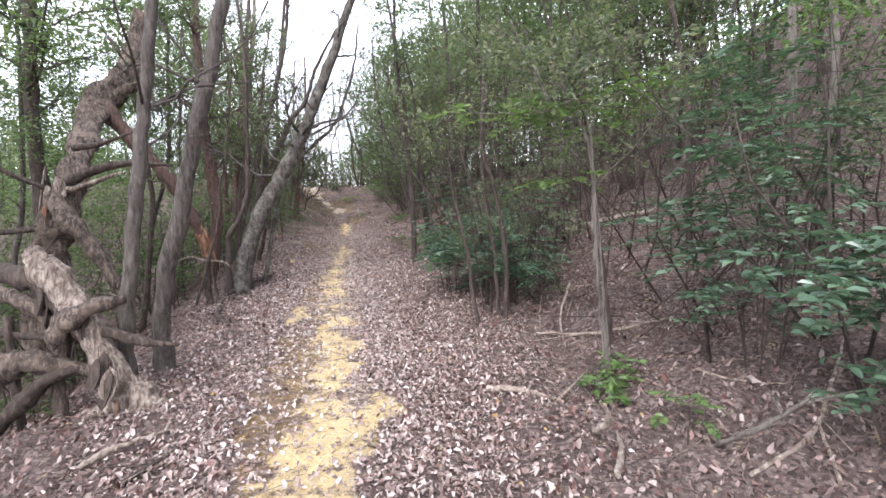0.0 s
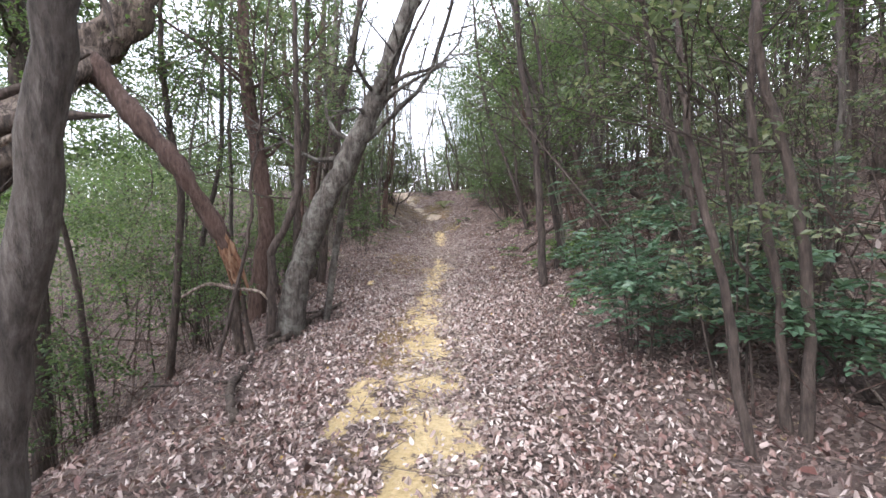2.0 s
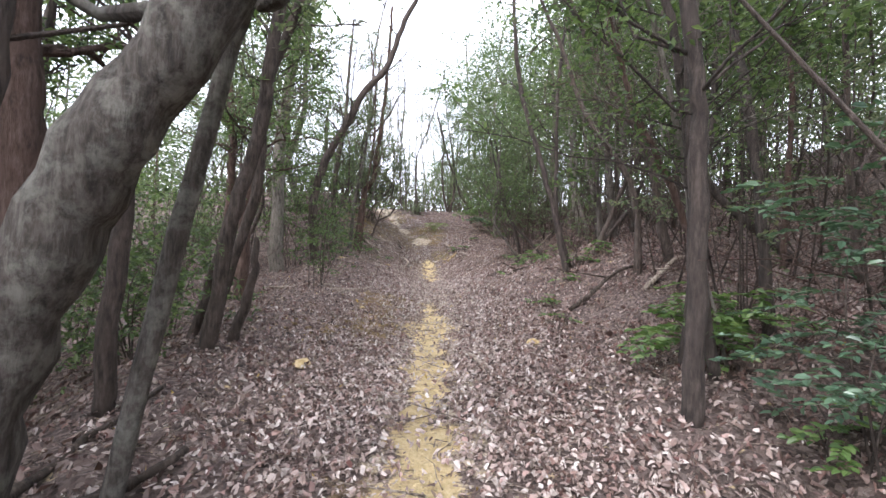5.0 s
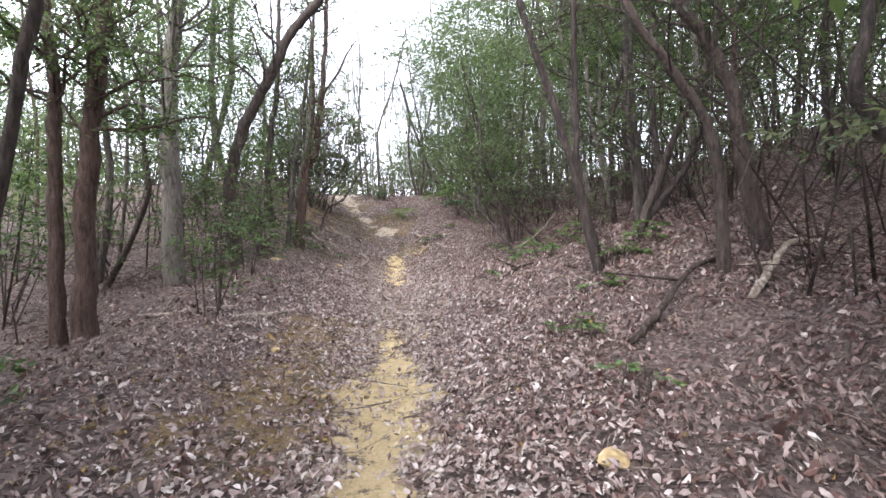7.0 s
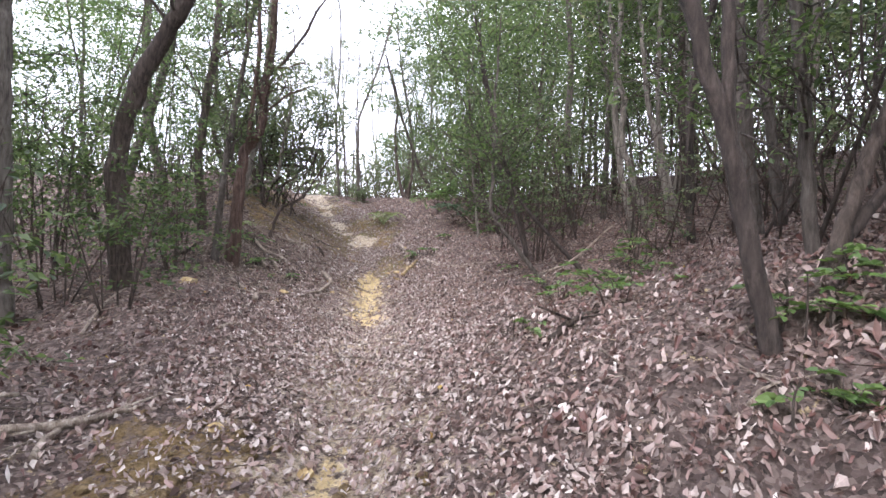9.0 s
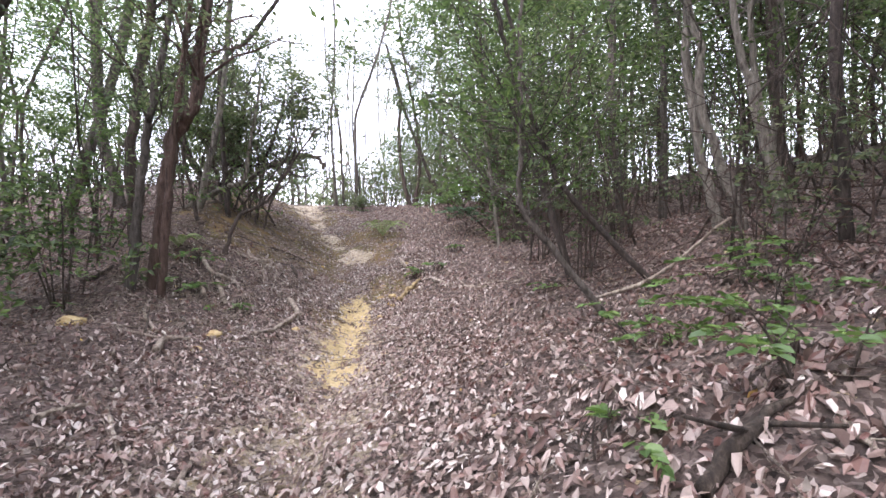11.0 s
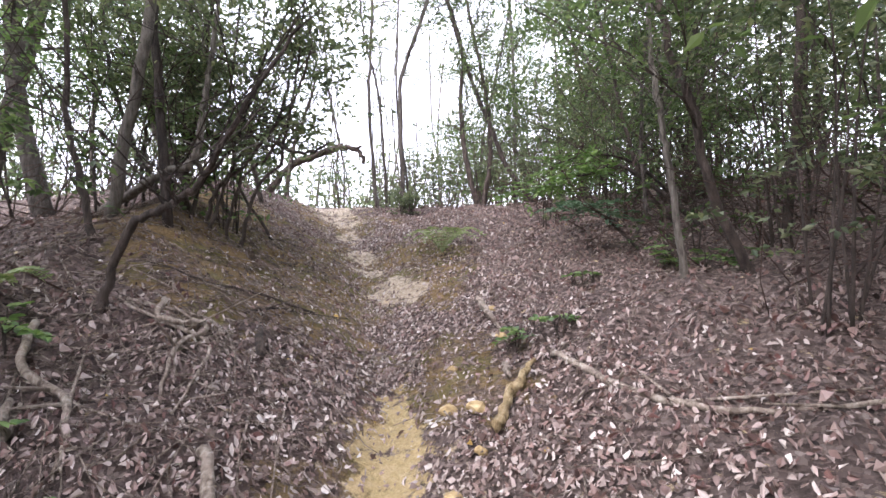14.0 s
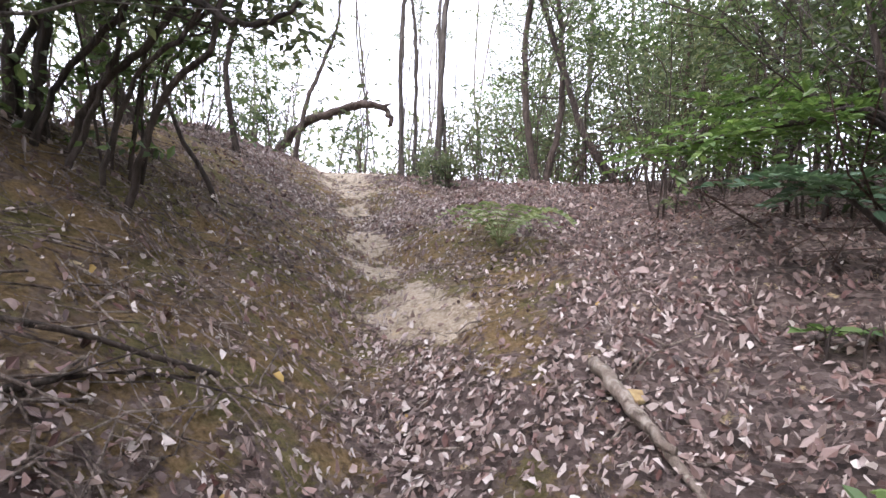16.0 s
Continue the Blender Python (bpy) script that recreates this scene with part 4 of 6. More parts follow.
for sx, sy, st, sw, sn in [(-5.9, 12.4, 1.8, 0.9, 1300), (-7.2, 11.2, 2.4, 1.2, 1700), (-6.9, 14.0, 2.6, 1.1, 1600), (-8.4, 13.0, 3.0, 1.3, 1800), (-8.8, 16.8, 2.8, 1.2, 1700), (-8.2, 20.0, 2.6, 1.1, 1700),
                           (-7.0, 20.9, 1.9, 0.8, 1400), (-8.0, 22.4, 2.4, 1.1, 1700), (-7.9, 24.3, 2.3, 1.0, 1000), (-8.6, 26.4, 2.3, 1.1, 1100), (-9.8, 28.6, 2.4, 1.2, 1300), (-7.3, 25.3, 1.8, 0.8, 700), (-10.4, 31.4, 2.2, 1.1, 1300),
                           (-5.6, 16.4, 1.6, 0.7, 500), (-7.6, 9.2, 2.4, 1.1, 1500), (-6.6, 6.8, 2.6, 1.1, 1700), (-5.6, 4.6, 2.4, 1.1, 1500), (-8.6, 6.4, 3.2, 1.4, 1900)]:
    shrub("slope_shrub", sx, sy, st, sw, sn, 0.08, EVERGREEN, "dark green leafy shrub below the trail edge", 10, 0.3, "shrubs along the trail edge")
for sx, sy, st, sw, sn in [(-5.0, 31.8, 2.6, 0.8, 900), (-5.9, 31.0, 1.5, 0.6, 500), (-3.9, 33.0, 3.6, 1.1, 1300), (-6.2, 33.4, 2.6, 0.9, 800), (-2.6, 32.4, 3.6, 1.2, 1300), (-7.4, 34.0, 2.4, 1.0, 600), (-11.2, 31.6, 2.4, 0.9, 800), (-12.6, 33.2, 3.2, 1.1, 1100), (-10.8, 36.0, 3.0, 1.1, 700), (-9.6, 38.0, 2.8, 1.2, 600), (-8.4, 36.4, 3.0, 1.1, 650), (-6.6, 36.8, 4.2, 1.3, 900), (-12.2, 30.2, 2.4, 0.9, 900), (-14.0, 36.0, 4.0, 1.4, 1000), (-5.0, 36.0, 4.6, 1.4, 1000)]:
    shrub("crest_shrub", sx, sy, st, sw, sn, 0.1, DULL, "pale green sparse shrub beyond the crest", 9, 0.2, "shrubs beyond the crest")
for sx, sy, st, sw, sn in [(-3.5, 27.9, 2.0, 0.8, 1300), (-2.6, 28.9, 2.7, 1.0, 1700), (-1.4, 27.2, 2.8, 1.1, 1800), (-4.1, 31.2, 2.3, 0.9, 1300), (-0.6, 26.2, 3.0, 1.1, 1800), (-2.2, 31.0, 3.0, 1.2, 1700), (-0.4, 29.2, 3.4, 1.3, 1800), (0.8, 26.8, 3.4, 1.3, 1700), (0.4, 24.0, 2.6, 1.0, 1400)]:
    shrub("thicket_shrub", sx, sy, st, sw, int(sn * 0.55), 0.075, DULL, dull, 5, 0.12, "shrubs on the wooded bank")
for sx, sy, st, sw, sn in [(-5.6, 9.7, 1.8, 0.8, 1000), (-6.7, 11.4, 2.2, 1.0, 1200), (-6.5, 8.0, 1.7, 0.8, 900), (-5.6, 11.9, 1.5, 0.7, 700), (-7.4, 13.0, 2.2, 1.0, 1000)]:
    shrub("slope_shrub", sx, sy, st, sw, sn, 0.075, EVERGREEN, "dark green leafy shrub below the trail edge", 6, 0.2, "shrubs along the trail edge")
for sx, sy, st, sw, sn in [(-2.3, 27.4, 1.5, 0.8, 1000), (-1.5, 26.2, 1.7, 0.9, 1100), (-2.9, 28.6, 1.3, 0.7, 800), (-1.3, 28.2, 1.9, 1.0, 1100), (-2.2, 25.5, 0.9, 0.55, 500), (-0.6, 25.2, 1.5, 0.8, 900)]:
    shrub("thicket_shrub", sx, sy, st, sw, int(sn * 0.6), 0.07, EVERGREEN, "dark low evergreen shrub on the shaded bank", 5, 0.1, "shrubs on the wooded bank")
for sx, sy, st, sw, sn in [(-6.5, 19.0, 2.1, 0.8, 1000), (-7.5, 19.3, 2.3, 0.9, 1000), (-8.6, 18.2, 2.4, 1.0, 1000)]:
    shrub("slope_shrub", sx, sy, st, sw, sn, 0.075, EVERGREEN, "dark green leafy shrub below the trail edge", 10, 0.3, "shrubs along the trail edge")
shrub("heath_tuft", -6.15, 29.1, 0.75, 0.4, 1500, 0.05, DULL, "dark rounded tuft at the foot of a crest tree", 16, 0.1)
shrub("heath_tuft", -6.9, 30.4, 0.6, 0.4, 800, 0.05, DULL, "dull tuft at the foot of a crest tree", 12, 0.1)

# seedlings with broad fresh leaves
for sx, sy, st, sw, sn in [(1.55, 4.0, 0.35, 0.3, 190), (1.75, 4.35, 0.3, 0.22, 90), (1.9, 3.1, 0.25, 0.22, 70), (-1.25, 18.4, 0.25, 0.32, 120), (-1.5, 19.5, 0.3, 0.5, 220), (-0.9, 19.3, 0.35, 0.5, 200), (-0.5, 20.2, 0.35, 0.5, 200), (-2.1, 18.3, 0.2, 0.18, 60),
                           (-1.88, 22.3, 0.2, 0.22, 60), (-2.28, 24.9, 0.3, 0.32, 200), (-0.6, 16.9, 0.3, 0.3, 140), (-0.2, 17.0, 0.3, 0.3, 120), (-1.0, 16.3, 0.2, 0.25, 90), (-1.4, 15.6, 0.2, 0.25, 80), (0.14, 10.7, 0.35, 0.35, 140), (-0.1, 9.9, 0.25, 0.3, 80),
                           (-6.6, 22.3, 0.25, 0.3, 90), (-6.2, 21.7, 0.2, 0.22, 70), (-5.6, 21.6, 0.18, 0.2, 50), (-3.2, 25.2, 0.18, 0.2, 50), (-3.4, 24.2, 0.16, 0.2, 40), (-1.2, 14.2, 0.2, 0.2, 40), (-3.7, 24.1, 0.2, 0.2, 60)]:
    shrub("seedling", sx, sy, st, sw, sn, 0.07, FRESH, "small fresh green seedling among dead leaves", 5, 0.35, "seedlings on the forest floor")


# ---- leafy boughs that reach towards the trail ----
def leafy_bough(points, radius, mat, bark_kind, sprays, leaf_size, label, name="leafy_sapling"):
    """A thin stem with flat sprays of broad leaves on its outer part."""
    x0, y0 = points[0][0], points[0][1]
    base = np.array((x0, y0, ground_z(x0, y0)))
    line = curve([(0, 0, -0.06)] + [np.array(p) - base for p in points[1:]], 7)
    thing = new(name)
    thing.location = base
    wood = Soup()
    tube(wood, line, [radius, radius * 0.8, radius * 0.3], 7, 0.08)
    part("stem", wood.mesh("stem"), BARK[bark_kind], thing)
    lf = Soup()
    at = line[(rng.uniform(0.5, 0.999, sprays) * len(line)).astype(int)] + rng.normal(0, 0.07, (sprays, 3)) * (1, 1, 0.5)
    way = rng.normal(0, 1, (sprays, 3)) * (1, 1, 0.25) + (line[-1] - line[-5]) * 0.8
    leafy_twigs(lf, at, way, leaf_size * 4, 11, leaf_size, 0.48)
    part("foliage", lf.mesh("foliage", False), mat, thing)
    return tagged(thing, label, "sapling")


leafy_bough([(-1.69, 26.4, 0), (-1.7899999999999998, 26.35, 3.08), (-2.59, 26.3, 3.78), (-3.01, 26.3, 3.74), (-3.43, 26.3, 3.65), (-3.84, 26.3, 3.52)], 0.03, FRESH, "dark", 60, 0.085, "sapling with light green leaves arching over the bank")
leafy_bough([(-1.5899999999999999, 26.9, 0), (-2.3099999999999996, 26.85, 3.88), (-2.9099999999999997, 26.8, 4.09), (-3.43, 26.7, 3.9499999999999997)], 0.025, FRESH, "dark", 34, 0.08, "sapling with light green leaves arching over the bank")
leafy_bough([(-2.52, 25.9, 0), (-2.82, 25.8, 3.05), (-3.06, 25.8, 3.25), (-3.25, 25.8, 3.3)], 0.02, GLOSSY, "dark", 26, 0.09, "low sapling with dark glossy leaves on the bank")
leafy_bough([(1.66, 4.17, 0), (1.56, 4.15, 1.0), (1.48, 4.15, 2.65), (1.29, 4.15, 2.93), (0.85, 4.15, 2.88), (0.14, 4.15, 2.9)], 0.011, FRESH, "pale", 34, 0.09, "pale sapling with level sprays of soft green leaves")
leafy_bough([(1.72, 4.25, 0), (1.62, 4.22, 1.2), (1.51, 4.25, 2.67), (1.77, 4.25, 3.05), (1.99, 4.25, 3.21)], 0.01, FRESH, "pale", 26, 0.09, "pale sapling with level sprays of soft green leaves")
leafy_bough([(1.6, 4.15, 0), (1.58, 4.13, 1.3), (1.5, 4.15, 2.16), (1.23, 4.15, 2.22), (0.95, 4.15, 2.2)], 0.007, FRESH, "pale", 9, 0.085, "pale sapling with level sprays of soft green leaves")


# ---- broken snag beside the start of the trail ----
def snag():
    thing = new("broken_snag")
    ox, oy = -2.75, 3.75
    oz = ground_z(ox, oy)
    thing.location = (ox, oy, oz)

    def piece(name, pts, radii, mat, label="", sides=12, lumps=0.16):
        s = Soup()
        tube(s, curve([np.array(p) - (ox, oy, oz) for p in pts], 7), radii, sides, lumps)
        part(name, s.mesh(name), mat, thing, label)

    piece("trunk", [(-5.5, 6.0, -0.6), (-5.45, 6.15, 1.36), (-5.35, 6.25, 1.92), (-5.3, 6.45, 2.5), (-5.38, 6.8, 2.95), (-5.65, 7.35, 3.4), (-5.88, 8.05, 4.05), (-5.55, 8.5, 4.75), (-5.5, 8.8, 5.9)], [0.24, 0.21, 0.19, 0.16, 0.14, 0.15, 0.17, 0.2, 0.17, 0.09], SNAGWOOD, "flaking brown and pale broken trunk", 18, 0.28)
    piece("limb", [(-5.3, 6.2, 2.3), (-5.02, 6.0, 1.99), (-4.82, 6.0, 1.75), (-4.61, 6.0, 1.44), (-4.41, 6.0, 1.05)], [0.14, 0.13, 0.11, 0.1, 0.06], SNAGWOOD, "grey broken side limb", 10, 0.2)
    piece("limb", [(-5.75, 8.0, 3.95), (-5.5, 8.02, 3.6), (-5.1, 8.05, 3.1), (-4.8, 8.1, 2.7), (-4.55, 8.3, 2.1), (-4.4, 8.45, 1.6)], [0.13, 0.11, 0.1, 0.095, 0.09, 0.075], BARK["rust"], "long reddish broken limb", 10, 0.22)
    for k, (ex, ez, er) in enumerate([(0.0, 1.02, 0.05), (0.09, 1.12, 0.035), (-0.08, 1.2, 0.03), (0.03, 1.3, 0.04)]):
        piece("split_end", [(-4.5 + ex * 0.4, 8.33, 1.98), (-4.4 + ex, 8.45, 1.55), (-4.33 + ex * 1.3, 8.5, ez)], [er, er * 1.1, er * 0.25], SPLIT, "torn orange wood", 6, 0.3)
    for pts, thick in [([(-4.36, 8.5, 0.2), (-4.4, 8.48, 0.7), (-4.36, 8.46, 1.25)], 0.05), ([(-4.22, 8.55, 0.2), (-4.27, 8.5, 0.7), (-4.3, 8.48, 1.1)], 0.035)]:
        piece("stub", pts, [thick * 1.3, thick, thick * 0.8], ROTWOOD, "dark upright broken stub", 9, 0.2)
    piece("cross_stick", [(-5.0, 8.3, 1.12), (-4.7, 8.38, 1.26), (-4.4, 8.42, 1.2), (-4.05, 8.42, 1.16), (-3.92, 8.4, 1.06)], [0.016, 0.021, 0.021, 0.016, 0.008], DEADWOOD, "pale stick caught under the limb", 8, 0.15)
    piece("dead_limb", [(-5.2, 6.3, 2.5), (-4.9, 6.05, 2.56), (-4.5, 6.0, 2.68), (-4.14, 6.0, 2.73), (-3.57, 6.0, 2.69)], [0.07, 0.06, 0.05, 0.045, 0.015], ROTWOOD, "dark dead limb", 8, 0.2)
    piece("dead_limb", [(-5.2, 6.3, 2.42), (-4.8, 5.95, 2.42), (-4.2, 5.9, 2.6)], [0.05, 0.045, 0.015], DEADWOOD, "pale dead limb", 8, 0.2)
    piece("fallen_log", [(-3.86, 4.0, 1.68), (-3.69, 3.9, 1.54), (-3.44, 3.85, 1.26), (-3.22, 3.8, 0.91), (-3.06, 3.8, 0.58), (-2.86, 3.8, 0.33), (-2.65, 3.78, 0.17), (-2.5, 3.75, 0.05)], [0.06, 0.11, 0.12, 0.105, 0.1, 0.115, 0.13, 0.14, 0.06], DEADWOOD, "bleached broken log", 16, 0.24)
    for pts, radii, mat in [
            ([(-4.7, 3.6, -0.16), (-4.14, 3.65, -0.1), (-3.67, 3.7, -0.02), (-3.28, 3.75, 0.14), (-3.02, 3.8, 0.3)], [0.05, 0.06, 0.07, 0.08, 0.09], DEADWOOD),
            ([(-3.25, 3.7, 0.02), (-2.89, 3.75, -0.06), (-2.6, 3.8, -0.06)], [0.06, 0.065, 0.05], DEADWOOD),
            ([(-2.78, 3.78, 0.26), (-2.55, 3.7, 0.22), (-2.31, 3.68, 0.2)], [0.07, 0.045, 0.015], DEADWOOD),
            ([(-3.44, 3.62, 0.84), (-3.4, 3.62, 0.95), (-3.33, 3.66, 1.07), (-3.13, 3.72, 1.19), (-2.88, 3.78, 1.24)], [0.03, 0.075, 0.09, 0.06, 0.04], SNAGWOOD),
            ([(-4.7, 4.1, 1.6), (-3.99, 3.95, 1.46), (-3.73, 3.9, 1.39), (-3.45, 3.82, 1.1)], [0.08, 0.09, 0.09, 0.07], ROTWOOD),
            ([(-4.6, 4.0, 1.35), (-4.0, 3.88, 1.28), (-3.7, 3.85, 1.12), (-3.4, 3.8, 0.85)], [0.07, 0.08, 0.075, 0.06], SNAGWOOD),
            ([(-4.8, 3.7, 0.52), (-4.07, 3.75, 0.62), (-3.79, 3.76, 0.7), (-3.46, 3.78, 0.63), (-3.1, 3.8, 0.55)], [0.12, 0.125, 0.11, 0.085, 0.06], SNAGWOOD),
            ([(-4.5, 3.6, -0.2), (-4.12, 3.68, 0.07), (-3.86, 3.7, 0.29), (-3.59, 3.74, 0.54), (-3.3, 3.78, 0.64)], [0.08, 0.085, 0.08, 0.075, 0.06], ROTWOOD),
            ([(-3.1, 3.8, 0.95), (-2.76, 3.82, 0.83), (-2.46, 3.85, 0.79)], [0.05, 0.035, 0.012], ROTWOOD),
            ([(-4.3, 3.9, 0.98), (-3.8, 3.85, 0.9), (-3.3, 3.82, 0.86)], [0.04, 0.035, 0.02], ROTWOOD),
            ([(-4.0, 3.85, 1.1), (-3.95, 3.8, 0.5), (-3.9, 3.8, -0.2)], [0.045, 0.04, 0.04], ROTWOOD),
            ([(-3.6, 3.85, 0.6), (-3.55, 3.8, 0.2), (-3.45, 3.8, -0.2)], [0.05, 0.05, 0.06], ROTWOOD),
            ([(-3.35, 3.9, 0.5), (-3.05, 4.0, 0.3), (-2.8, 4.1, -0.1)], [0.05, 0.06, 0.06], ROTWOOD)]:
        piece("root", pts, radii, mat, "", 10, 0.2)
    for pts in [[(-5.1, 6.3, 3.0), (-4.7, 6.3, 3.05), (-4.1, 6.4, 3.3)], [(-5.35, 6.2, 2.4), (-5.8, 5.9, 2.7), (-6.2, 5.7, 3.1)], [(-5.5, 6.15, 1.9), (-5.9, 5.9, 1.85), (-6.6, 5.7, 1.9)], [(-4.55, 6.55, 4.2), (-4.2, 6.6, 3.9), (-4.05, 6.6, 3.5)]]:
        piece("dead_branch", pts, [0.05, 0.035, 0.012], ROTWOOD, "", 6, 0.12)
    for k in range(26):
        on_log = k % 2
        t = rng.random()
        if on_log:
            c = np.array((-3.6, 3.92, 1.25)) * (1 - t) + np.array((-2.75, 3.7, 0.2)) * t
        else:
            c = np.array((-5.5, 6.3, 1.4)) * (1 - t) + np.array((-5.25, 6.3, 2.6)) * t
        a = rng.uniform(3.4, 6.2)
        out = np.array((math.cos(a), math.sin(a), 0.25))
        w, h, th = rng.uniform(0.03, 0.07), rng.uniform(0.07, 0.17), 0.012
        mid = c + out * (rng.uniform(0.11, 0.16) if on_log else 0.2) - (ox, oy, oz)
        sd = np.cross(out, (0.3 if on_log else 0.1, 0, 1))
        up = np.cross(sd, out)
        ring = [mid + sd * w * p + up * h * q + out * (0.02 * abs(p) + 0.03 * max(q, 0)) for p, q in ((-1, -0.7), (-0.2, -1), (0.8, -0.8), (1, 0.3), (0.4, 1), (-0.5, 0.8), (-1.1, 0.2))]
        s = Soup()
        n = len(ring)
        s.add(ring + [q - out * th for q in ring], [(k2, (k2 + 1) % n, n + (k2 + 1) % n, n + k2) for k2 in range(n)])
        s.f += [list(range(n)), list(range(2 * n - 1, n - 1, -1))]
        part("bark_flake", s.mesh("bark_flake", False), (DEADWOOD, ROTWOOD, SPLIT)[k % 3 if k % 5 == 0 else k % 2], thing)
    tagged(thing, "broken weathered snag with bleached fallen roots", "snag")


snag()


# ---- fallen wood, stones, fern ----
def stick(points, radius, mat, label, name="fallen_branch", forks=2):
    """A branch that lies on the ground; points are x, y and the lift above the ground."""
    x0, y0 = points[0][0], points[0][1]
    z0 = ground_z(x0, y0)
    thing = new(name)
    thing.location = (x0, y0, z0)
    line = curve([(x - x0, y - y0, ground_z(x, y) - z0 + lift + radius * 0.7) for x, y, lift in points], 6)
    line += rng.normal(0, radius * 0.25, line.shape)
    s = Soup()
    tube(s, line, [radius, radius * 0.9, radius * 0.45], 8, 0.12)
    part("stem", s.mesh("stem"), mat, thing)
    for _ in range(forks):
        i = rng.integers(len(line) // 3, len(line))
        d = rng.normal(0, 1, 3) * (1, 1, 0.25) + (0, 0, 0.15)
        t = Soup()
        tube(t, [line[i] + d * 0.28 * k + (0, 0, 0.02 * k) for k in (0, 0.4, 0.8, 1.1)], [radius * 0.45, radius * 0.2], 5, 0.08)
        part("twig", t.mesh("twig"), mat, thing)
    tagged(thing, label, "branch")


pale_stick = "pale weathered branch lying on dead leaves"
stick([(-5.21, 22.33, 0.04), (-4.99, 22.05, 0.04), (-4.96, 21.81, 0.04), (-4.92, 21.47, 0.04), (-4.96, 21.25, 0.04), (-4.96, 20.91, 0.04)], 0.03, PALEWOOD, "pale crooked barkless branch lying on dead leaves", forks=0)
stick([(-6.34, 22.97, 0.02), (-6.03, 23.03, 0.02), (-5.72, 22.99, 0.02), (-5.61, 22.75, 0.02), (-5.52, 22.45, 0.02)], 0.014, PALEWOOD, "exposed crooked root on the bank", "exposed_root", 2)
stick([(-5.96, 21.61, 0.05), (-6.21, 21.89, 0.05)], 0.03, PALEWOOD, "short pale broken stub among dead leaves", "broken_stub", 0)
stick([(-5.83, 21.79, 0.05), (-6.08, 22.09, 0.05)], 0.032, PALEWOOD, "short pale broken stub among dead leaves", "broken_stub", 0)
stick([(-3.9, 23.05, 0.0), (-3.8, 23.4, 0.03), (-3.68, 23.7, 0.07)], 0.036, YELLOWWOOD, "short yellowish branch lying on dead leaves", forks=0)
stick([(-3.55, 23.88, 0.03), (-3.3, 23.5, 0.02), (-3.04, 23.12, 0.0), (-2.6, 22.9, 0.02), (-2.1, 22.75, 0.05)], 0.022, PALEWOOD, "long thin crooked branch lying on leaves", forks=4)
stick([(-4.26, 25.05, 0.03), (-4.15, 24.8, 0.04), (-4.02, 24.5, 0.03)], 0.035, PALEWOOD, "grey broken branch lying on the bank", forks=0)
stick([(-4.2, 25.0, 0.02), (-4.05, 24.6, 0.02), (-3.9, 24.18, 0.0)], 0.022, PALEWOOD, pale_stick, forks=1)
stick([(2.8, 10.2, 0.05), (3.6, 9.75, 0.08), (4.6, 9.4, 0.1), (5.8, 9.2, 0.05)], 0.05, PALEWOOD, "long pale fallen branch on the slope", forks=4)
stick([(0.4, 4.05, 0.0), (0.7, 3.9, 0.02), (1.1, 3.8, 0.0)], 0.03, PALEWOOD, pale_stick)
stick([(-2.36, 12.9, 0.02), (-2.2, 12.5, 0.03), (-2.07, 12.2, 0.0)], 0.025, PALEWOOD, pale_stick, forks=0)
stick([(0.2, 15.4, 0.02), (0.55, 15.7, 0.15), (0.8, 15.85, 0.3), (1.1, 15.85, 0.28)], 0.035, PALEWOOD, "pale crooked branch on the bank")
stick([(-0.95, 15.15, 0.02), (-0.6, 15.45, 0.1), (-0.1, 15.95, 0.12), (0.4, 16.2, 0.05)], 0.034, ROTWOOD, "mossy rotten branch lying on the bank", forks=1)
stick([(-5.3, 16.4, 0.0), (-4.9, 16.65, 0.04), (-4.7, 16.9, 0.02)], 0.03, PALEWOOD, pale_stick)
stick([(-6.25, 23.2, 0.05), (-6.1, 23.0, 0.06), (-5.86, 23.15, 0.05), (-5.8, 22.8, 0.03), (-5.65, 22.5, 0.0)], 0.022, PALEWOOD, "exposed crooked root on the bank", "exposed_root", 3)
stick([(-6.6, 22.6, 0.03), (-6.3, 22.3, 0.05), (-5.9, 22.2, 0.02), (-5.6, 21.9, 0.0)], 0.025, PALEWOOD, "exposed crooked root on the bank", "exposed_root", 3)
stick([(-5.7, 24.4, 0.03), (-6.0, 24.0, 0.05), (-6.3, 23.7, 0.03), (-6.6, 23.6, 0.02)], 0.012, ROTWOOD, "exposed dark root on the bank", "exposed_root", 3)
stick([(-6.9, 16.9, 0.02), (-6.2, 16.6, 0.03), (-5.5, 16.9, 0.02)], 0.03, PALEWOOD, pale_stick)
stick([(-3.9, 8.3, 0.0), (-4.0, 8.8, 0.04), (-3.85, 9.5, 0.05), (-3.7, 10.1, 0.03)], 0.05, ROTWOOD, "dark exposed root along the trail edge", "exposed_root", 2)
stick([(-3.2, 6.6, 0.0), (-3.7, 7.3, 0.03), (-4.0, 8.2, 0.02)], 0.045, ROTWOOD, "dark exposed root along the trail edge", "exposed_root", 1)
stick([(-1.6, 20.9, 0.15), (-1.3, 20.3, 0.35), (-0.9, 19.8, 0.7)], 0.018, PALEWOOD, "thin pale dead branch leaning on the bank")
stick([(1.2, 5.6, 0.02), (1.9, 5.2, 0.06), (2.7, 5.0, 0.03)], 0.02, PALEWOOD, pale_stick)
